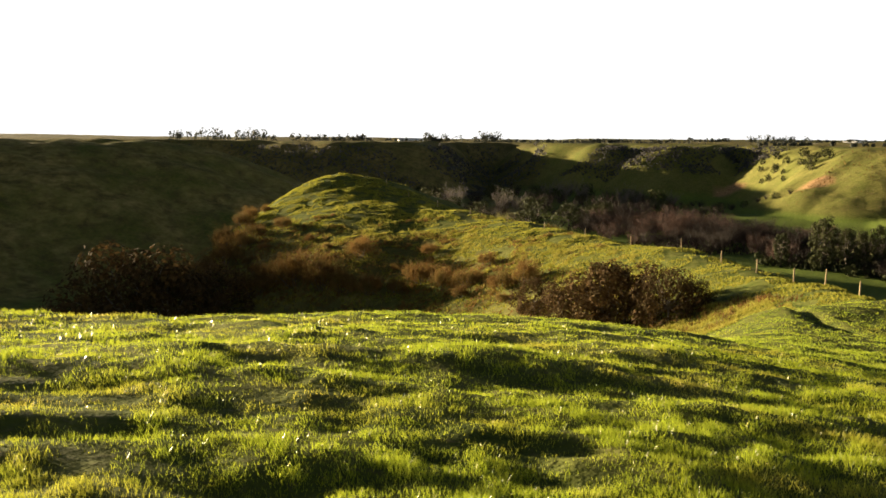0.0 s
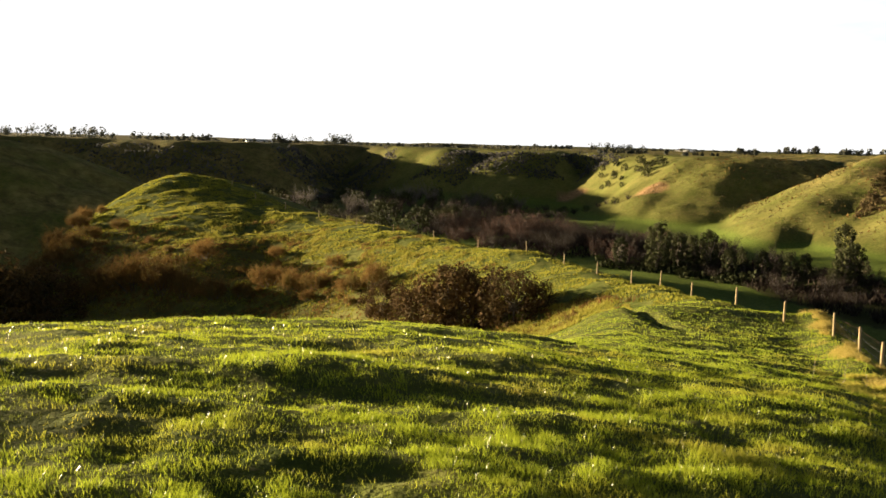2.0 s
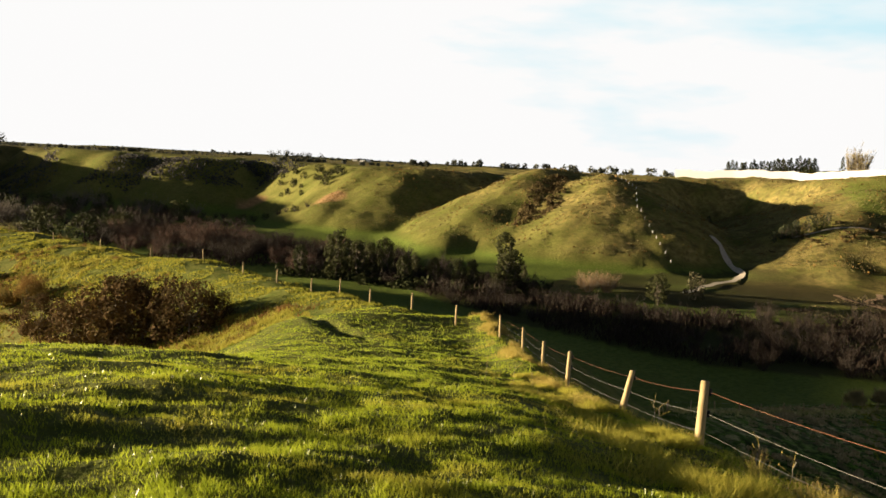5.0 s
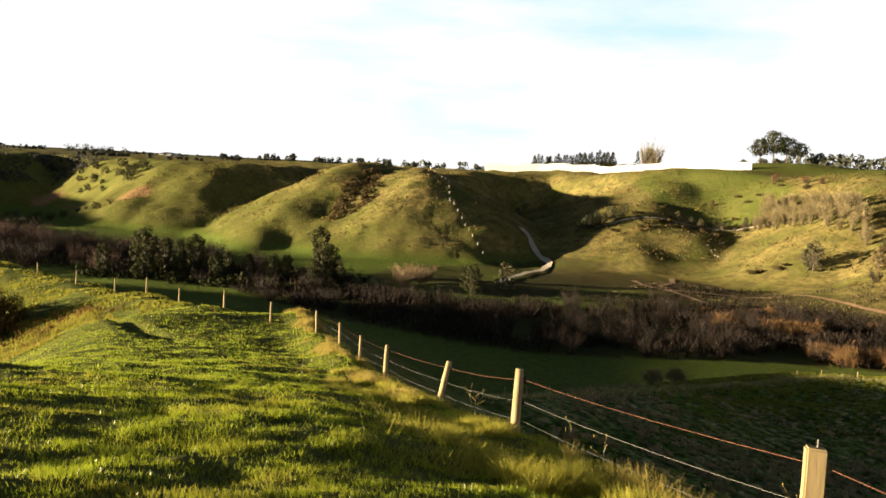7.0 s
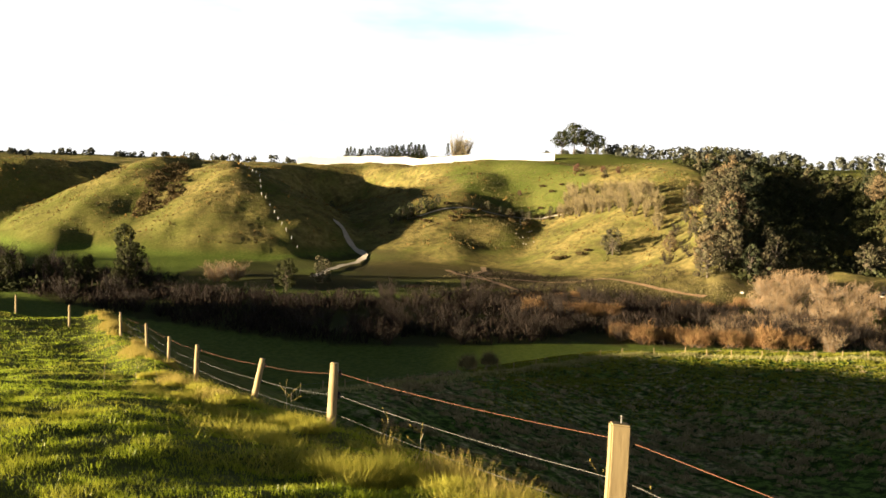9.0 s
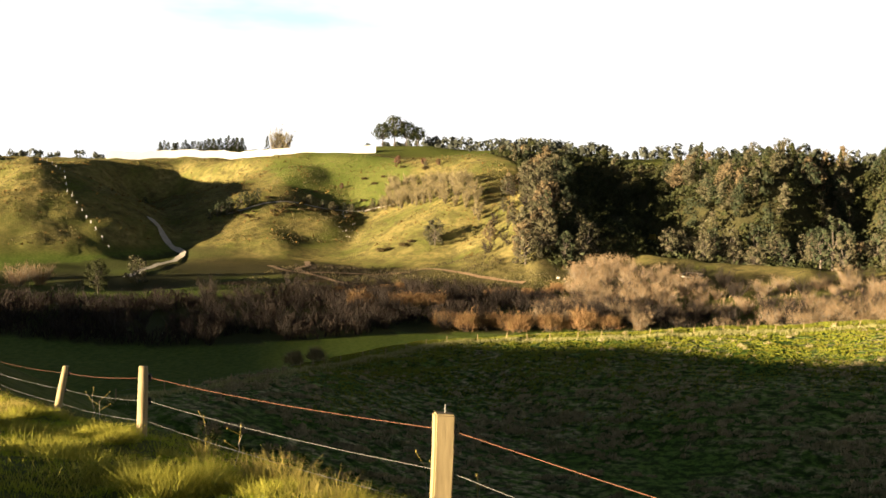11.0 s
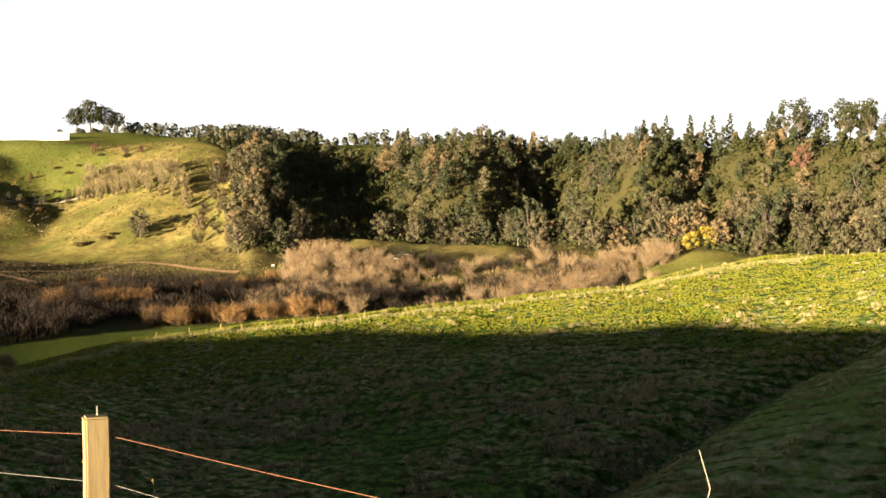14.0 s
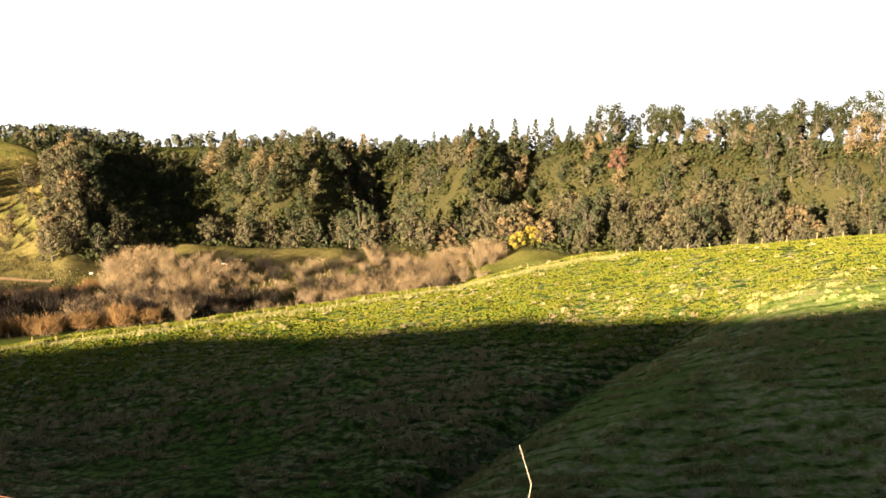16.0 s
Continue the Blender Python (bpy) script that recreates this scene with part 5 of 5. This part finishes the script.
def build_ring(x, y, wide):
    n, vs = 28, []
    for k in range(n):
        a = 2 * math.pi * k / n
        for off, up in ((-0.35, 0.0), (-0.2, 0.45), (0.2, 0.5), (0.35, 0.0)):
            px, py = x + (wide + off) * math.cos(a), y + 0.8 * (wide + off) * math.sin(a)
            vs.append((px, py, hz(px, py) + up))
    fs = [(4 * k + m, 4 * ((k + 1) % n) + m, 4 * ((k + 1) % n) + m + 1, 4 * k + m + 1) for k in range(n) for m in range(3)]
    tagged(new("hay_ring", mesh_from("hay_ring", vs, fs, STONE)), "pale ring laid out on the paddock", "ring")


build_ring(352, 84, 5.0)


def build_house(x, y, turn, long, tall, label):
    house = tagged(new("house"), label, "house")
    house.location, house.rotation_euler = (x, y, hz(x, y) - 0.3), (0, 0, turn)
    l, w = long / 2, long * 0.22
    vs = [(-l, -w, 0), (l, -w, 0), (l, w, 0), (-l, w, 0), (-l, -w, tall), (l, -w, tall), (l, w, tall), (-l, w, tall)]
    part("wall", mesh_from("wall", vs, [(0, 1, 5, 4), (1, 2, 6, 5), (2, 3, 7, 6), (3, 0, 4, 7)], WALL), house)
    e = 0.5
    rv = [(-l - e, -w - e, tall), (l + e, -w - e, tall), (l + e, w + e, tall), (-l - e, w + e, tall), (-l - e, 0, tall + w * 0.25), (l + e, 0, tall + w * 0.25)]
    part("roof", mesh_from("roof", rv, [(0, 1, 5, 4), (2, 3, 4, 5)], ROOF), house)


for hx, hy, ht, hl, hh, hlab in ((-115, 1470, 0.2, 44, 2.6, "long low farm shed far off on the plain"), (8, 1660, 0.5, 18, 4, "far farmhouse among trees on the plain"), (555, 1394, 0.9, 46, 4, "long white shed far off on the plain")):
    build_house(hx, hy, ht, hl, hh, hlab)


def build_far_woods():
    """Shelter belts and copses on the plain, to the horizon."""
    rng = np.random.default_rng(60)
    cs = []
    plain = [(-370, 1246, 120, 17), (-300, 1180, 60, 14), (-60, 1400, 60, 14), (5, 1420, 40, 17), (-230, 1350, 120, 11), (-150, 1390, 200, 6), (8, 1700, 60, 18), (40, 1640, 120, 6), (140, 1600, 200, 7), (350, 1960, 330, 10), (600, 1900, 120, 16), (760, 1900, 300, 7), (330, 900, 120, 5)]
    plateau = [(480, 860, 160, 7), (560, 720, 120, 8), (650, 640, 120, 9), (700, 560, 100, 7), (640, 400, 90, 6), (640, 330, 110, 9), (610, 280, 110, 9), (630, 250, 90, 10), (600, 215, 110, 9), (610, 170, 90, 10), (640, 90, 120, 9), (660, 0, 120, 9), (900, 1500, 400, 7), (1100, 1300, 400, 8)]
    for x, y, long, tall in plain + plateau:
        a = math.atan2(x, y)
        tilt = rng.normal() * 0.3
        for _ in range(int(max(12, long / 4))):
            s = (rng.random() - 0.5) * long
            px, py = x + s * math.cos(a + tilt), y - s * math.sin(a + tilt)
            t = tall * (0.5 + 0.7 * rng.random())
            g = hz(px, py)
            cs += [(px, py, g + t * 0.35, t * 0.45), (px, py, g + t * 0.7, t * 0.32)]
    for _ in range(260):
        a, r = math.radians(-6 + 104 * rng.random()), 1350 + 2200 * rng.random() ** 1.2
        px, py = r * math.sin(a), r * math.cos(a)
        if hz(px, py) > -12:
            t = 2.5 + 3.5 * rng.random()
            cs += [(px + k * 9, py - k * 3, hz(px, py) + t * 0.45, t * 0.5) for k in range(3)]
    v, f = leaves(rng, np.array(cs), 1.7, 42000, 1.0)
    tagged(new("far_woods", mesh_from("far_woods", v, f, FAR_LEAVES)), "far shelter belts and copses along the horizon", "woods", kind="stuff")


build_far_woods()


# ---- turf ----
def blades(name, x, y, tall, wide, lean, material, label, rng, category="grass"):
    n = len(x)
    z = height(x, y)
    turn, dirn = rng.random(n) * 2 * np.pi, rng.random(n) * 2 * np.pi
    sx, sy = np.cos(turn) * wide, np.sin(turn) * wide
    bx, by = np.cos(dirn) * lean * tall, np.sin(dirn) * lean * tall
    v = np.stack([np.stack([x - sx, y - sy, z - 0.02], -1), np.stack([x + sx, y + sy, z - 0.02], -1), np.stack([x + bx, y + by, z + tall], -1)], 1)
    return tagged(new(name, mesh_from(name, v.reshape(-1, 3), np.arange(3 * n).reshape(-1, 3), material)), label, category, kind="stuff")


def domes(name, x, y, size, many, wide, material, label, rng):
    """Tussocks: low domes of blades."""
    tx, ty, ts = (np.repeat(v, many) for v in (x, y, size))
    n = len(tx)
    q, turn = np.sqrt(rng.random(n)), rng.random(n) * 2 * np.pi
    blades(name, tx + ts * q * np.cos(turn), ty + ts * q * np.sin(turn), ts * (1.1 - 0.7 * q) * (0.6 + 0.6 * rng.random(n)), wide * (0.7 + rng.random(n)), 0.2 + 0.5 * rng.random(n), material, label, rng)


def build_grass():
    rng = np.random.default_rng(33)
    n = 900000
    az = np.radians(-48 + 112 * rng.random(n))
    r = 2.2 * (58 / 2.2) ** (rng.random(n) ** 0.85)
    x, y = 0.4 + r * np.sin(az), 0.4 + r * np.cos(az)
    d_fence = (x - FENCE_A[0]) * FENCE_DIR[1] - (y - FENCE_A[1]) * FENCE_DIR[0]
    tuft = 0.9 * vnoise(x, y, 0.16, 40) + 0.7 * vnoise(x, y, 0.55, 41)
    by_fence = smooth(-9, -3, d_fence)
    keep = (rng.random(n) < 0.5 + 0.6 * tuft + 0.25 * by_fence) & (d_fence < 1.6)
    x, y, r, tuft, by_fence = x[keep], y[keep], r[keep], tuft[keep], by_fence[keep]
    n = len(x)
    tall = (0.012 + 0.020 * rng.random(n) + 0.030 * np.clip(tuft, 0, 1)) * (1 + 0.012 * r) * (1 + 0.4 * by_fence)
    lean = 0.2 + rng.random(n) * 0.95
    for pick, material, label in ((r < 17, BLADES, "short lush green turf with yellowish tips"), (r >= 17, FAR_TURF, "short grazed turf running to the brow")):
        blades("grass", x[pick], y[pick], tall[pick], 0.0014 + 0.00048 * r[pick], lean[pick], material, label, rng)
    # the same turf behind and beside
    n = 45000
    az, r = np.radians(64 + 248 * rng.random(n)), 0.6 + 17 * rng.random(n) ** 0.7
    x, y = 0.4 + r * np.sin(az), 0.4 + r * np.cos(az)
    blades("grass", x, y, 0.03 + 0.05 * rng.random(n), 0.008 + 0.0015 * r, 0.2 + 0.9 * rng.random(n), BLADES, "short lush green turf around the hilltop", rng)
    # long dry grass under the fence
    n = 190000
    s, side = -7 + 62 * rng.random(n) ** 1.5, 0.02 + rng.normal(size=n) * 0.36
    x, y = FENCE_A[0] + FENCE_DIR[0] * s + 0.9 * side, FENCE_A[1] + FENCE_DIR[1] * s - 0.43 * side
    clump = vnoise(x, y, 0.55, 44) + 0.6 * vnoise(x, y, 2.2, 45)
    keep = clump + 0.5 * np.cos(0.45 * s) > 0.62
    x, y, clump = x[keep], y[keep], clump[keep]
    n = len(x)
    tall = (0.08 + 0.20 * rng.random(n) ** 1.5) * (0.7 + 0.7 * np.clip(clump, 0, 1))
    blades("dry_grass", x, y, tall, 0.0012 + 0.00024 * np.hypot(x, y), 0.2 + 0.7 * rng.random(n), STRAW, "long straw-coloured dry grass under the fence", rng)
    # long golden green grass on the near side of the fence
    n = 120000
    s, side = -5 + 26 * rng.random(n) ** 1.2, -0.75 + rng.normal(size=n) * 0.5
    x, y = FENCE_A[0] + FENCE_DIR[0] * s + 0.9 * side, FENCE_A[1] + FENCE_DIR[1] * s - 0.43 * side
    clump = vnoise(x, y, 0.45, 79) + 0.7 * vnoise(x, y, 1.7, 80)
    keep = clump > 0.15
    x, y, clump = x[keep], y[keep], clump[keep]
    n = len(x)
    blades("long_grass", x, y, (0.06 + 0.13 * rng.random(n)) * (0.6 + 0.8 * np.clip(clump, 0, 1)), 0.0014 + 0.0003 * np.hypot(x, y), 0.4 + 0.9 * rng.random(n), GOLD_GREEN, "long golden green grass beside the fence", rng)
    # dry grass put along the next spur's crest fence to imitate its sunlit band
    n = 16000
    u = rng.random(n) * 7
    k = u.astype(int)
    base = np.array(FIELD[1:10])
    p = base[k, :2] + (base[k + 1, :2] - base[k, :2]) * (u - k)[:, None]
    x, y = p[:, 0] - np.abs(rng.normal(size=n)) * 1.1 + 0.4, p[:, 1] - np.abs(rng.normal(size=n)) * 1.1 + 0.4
    blades("dry_grass", x, y, 0.15 + 0.25 * rng.random(n), 0.05 + 0.05 * rng.random(n), 0.2 + 0.5 * rng.random(n), PALE_TUSSOCK, "dry grass added along the spur fence, imitating a sunlit band", rng)
    # golden rough grass on the bank beside the ditch
    n = 34000
    a = 2 * np.pi * rng.random(n)
    q = np.sqrt(rng.random(n))
    x, y = 12.4 + 7.0 * q * np.cos(a) + 2.0 * q * np.sin(a), 57.0 + 12.5 * q * np.sin(a)
    keep = vnoise(x, y, 1.4, 71) > -0.3
    x, y = x[keep], y[keep]
    n = len(x)
    blades("rough_grass", x, y, 0.08 + 0.18 * rng.random(n), 0.025 + 0.025 * rng.random(n), 0.2 + 0.6 * rng.random(n), GOLDEN, "golden rough grass on the bank below the saddle", rng)
    # tussocks on the next spur: low domes of blades, in trodden rows along the slope
    n = 46000
    a, d = np.radians(32 + 92 * rng.random(n)), np.sqrt(36 ** 2 + (152 ** 2 - 36 ** 2) * rng.random(n))
    x, y = d * np.sin(a), d * np.cos(a)
    row = np.sin(2 * np.pi * (d / 2.6 + 1.1 * vnoise(x, y, 11, 46)))
    keep = (0.55 * row + 1.2 * vnoise(x, y, 2.3, 47) + 0.5 * vnoise(x, y, 14, 73) > 0.25) & (y < 0.9 * x + 4) & ((x - FENCE_A[0]) * FENCE_DIR[1] - (y - FENCE_A[1]) * FENCE_DIR[0] > 16)
    x, y, d = x[keep], y[keep], d[keep]
    near = rng.random(len(x)) < 0.06 + smooth(118, 92, d)
    x, y, d = x[near], y[near], d[near]
    size = 0.20 + 0.36 * rng.random(len(x)) ** 1.5
    d_fold, side, _ = along(FOLD, x, y)
    beyond = side < 0
    for pick, material, label in ((~beyond, TUSSOCK, "brownish green tussocks in trodden rows on the spur"), (beyond, PALE_TUSSOCK, "straw tussocks in trodden rows beyond the fold, painted paler for its brightness")):
        domes("tussock_grass", x[pick], y[pick], size[pick], 30, 0.07, material, label, rng)
    # tussocks on the steep bank of the knoll
    n = 15000
    x, y = -46 + 72 * rng.random(n), 55 + 100 * rng.random(n)
    z = height(x, y)
    r = np.hypot(x, y)
    level = -7.5 - 0.035 * (r - 60)
    keep = (z < level - 1.2 + 1.2 * vnoise(x, y, 6, 74)) & (vnoise(x, y, 3.0, 75) > -0.2) & (x < 20 - 0.1 * (y - 60)) & (x > -0.38 * y + 4)
    x, y = x[keep], y[keep]
    size = 0.25 + 0.4 * rng.random(len(x)) ** 1.5
    gold = vnoise(x, y, 9, 76) + 0.5 * rng.normal(size=len(x)) > -0.1
    for pick, material, label in ((gold, GOLDEN, "golden rough tussocks on the bank of the knoll"), (~gold, SCRUB, "brown bracken tussocks on the bank of the knoll")):
        domes("rough_grass", x[pick], y[pick], size[pick], 16, 0.045, material, label, rng)
    # thick upright grass added to brighten the spur's sunlit band, thinning down the slope
    n = 190000
    a, d = np.radians(50 + 74 * rng.random(n)), 84 + 76 * rng.random(n)
    x, y = d * np.sin(a), d * np.cos(a)
    keep = (vnoise(x, y, 1.3, 66) > -0.55) & (rng.random(n) < smooth(92, 124, d + 9 * vnoise(x, y, 9, 67))) & (y < 0.9 * x - 10)
    x, y, d = x[keep], y[keep], d[keep]
    n = len(x)
    blades("field_grass", x, y, 0.08 + 0.12 * rng.random(n), 0.07 + 0.0012 * d, 0.2 + 0.5 * rng.random(n), FIELD_GRASS, "thick bright green grass on the next spur", rng)
    # tufts on the saddle and the knoll
    n = 140000
    u = rng.random(n) ** 1.25 * (len(KNOLL) - 1)
    k = u.astype(int)
    base = np.array(KNOLL)
    p = base[k, :2] + (base[k + 1, :2] - base[k, :2]) * (u - k)[:, None]
    x, y = p[:, 0] + 7 - 36 * rng.random(n), p[:, 1] + 4 - 26 * rng.random(n)
    keep = (vnoise(x, y, 1.6, 48) > -0.25) & (np.hypot(x, y) > 58)
    x, y = x[keep], y[keep]
    n, d = len(x), np.hypot(x, y)
    blades("rough_grass", x, y, 0.06 + 0.12 * rng.random(n), 0.03 + 0.0008 * d, 0.3 + 0.6 * rng.random(n), BANK_GRASS, "yellowish green rough grass on the saddle and knoll", rng)


build_grass()


# ---- dead stalks by the fence ----
def build_stalk(x, y, tall, seed, forks):
    rng = np.random.default_rng(seed)
    root = tagged(new("dead_stalk"), "thin dry thistle stalk standing by the fence", "weed")
    spine, p = [(0.0, 0.0, -0.05)], np.array((0.0, 0.0, -0.05))
    for k in range(6):
        q = p + np.array((rng.normal() * 0.035 * tall, rng.normal() * 0.035 * tall, tall / 6))
        spine.append(tuple(q))
        if k >= 3 and forks:
            e = q + np.array((rng.normal() * 0.09, rng.normal() * 0.09, 0.10 + 0.06 * rng.random()))
            part("branch", mesh_from("branch", *tubes([(q, e, 0.003, 0.002)], 5), STRAW), root)
            part("seed_head", mesh_from("seed_head", *tubes([(e - (0, 0, 0.004), e + (0, 0, 0.02), 0.008, 0.004)], 6), STRAW), root)
        p = q
    part("stem", mesh_from("stem", *pipe(spine, 0.0034, 5), PALE_BARK), root)
    root.location = (x, y, hz(x, y))


for n, (sx, sy, st, sf) in enumerate(((7.0, 1.65, 1.3, False), (8.3, 5.6, 0.5, True), (8.8, 6.4, 0.55, True), (8.6, 8.6, 0.5, True), (10.2, 10.6, 0.5, True), (12.0, 14.8, 0.6, True), (12.6, 15.4, 0.55, True), (12.2, 20.4, 0.6, True), (11.8, 20.9, 0.5, True), (13.6, 21.6, 0.5, True))):
    build_stalk(sx, sy, st, 70 + n, sf)
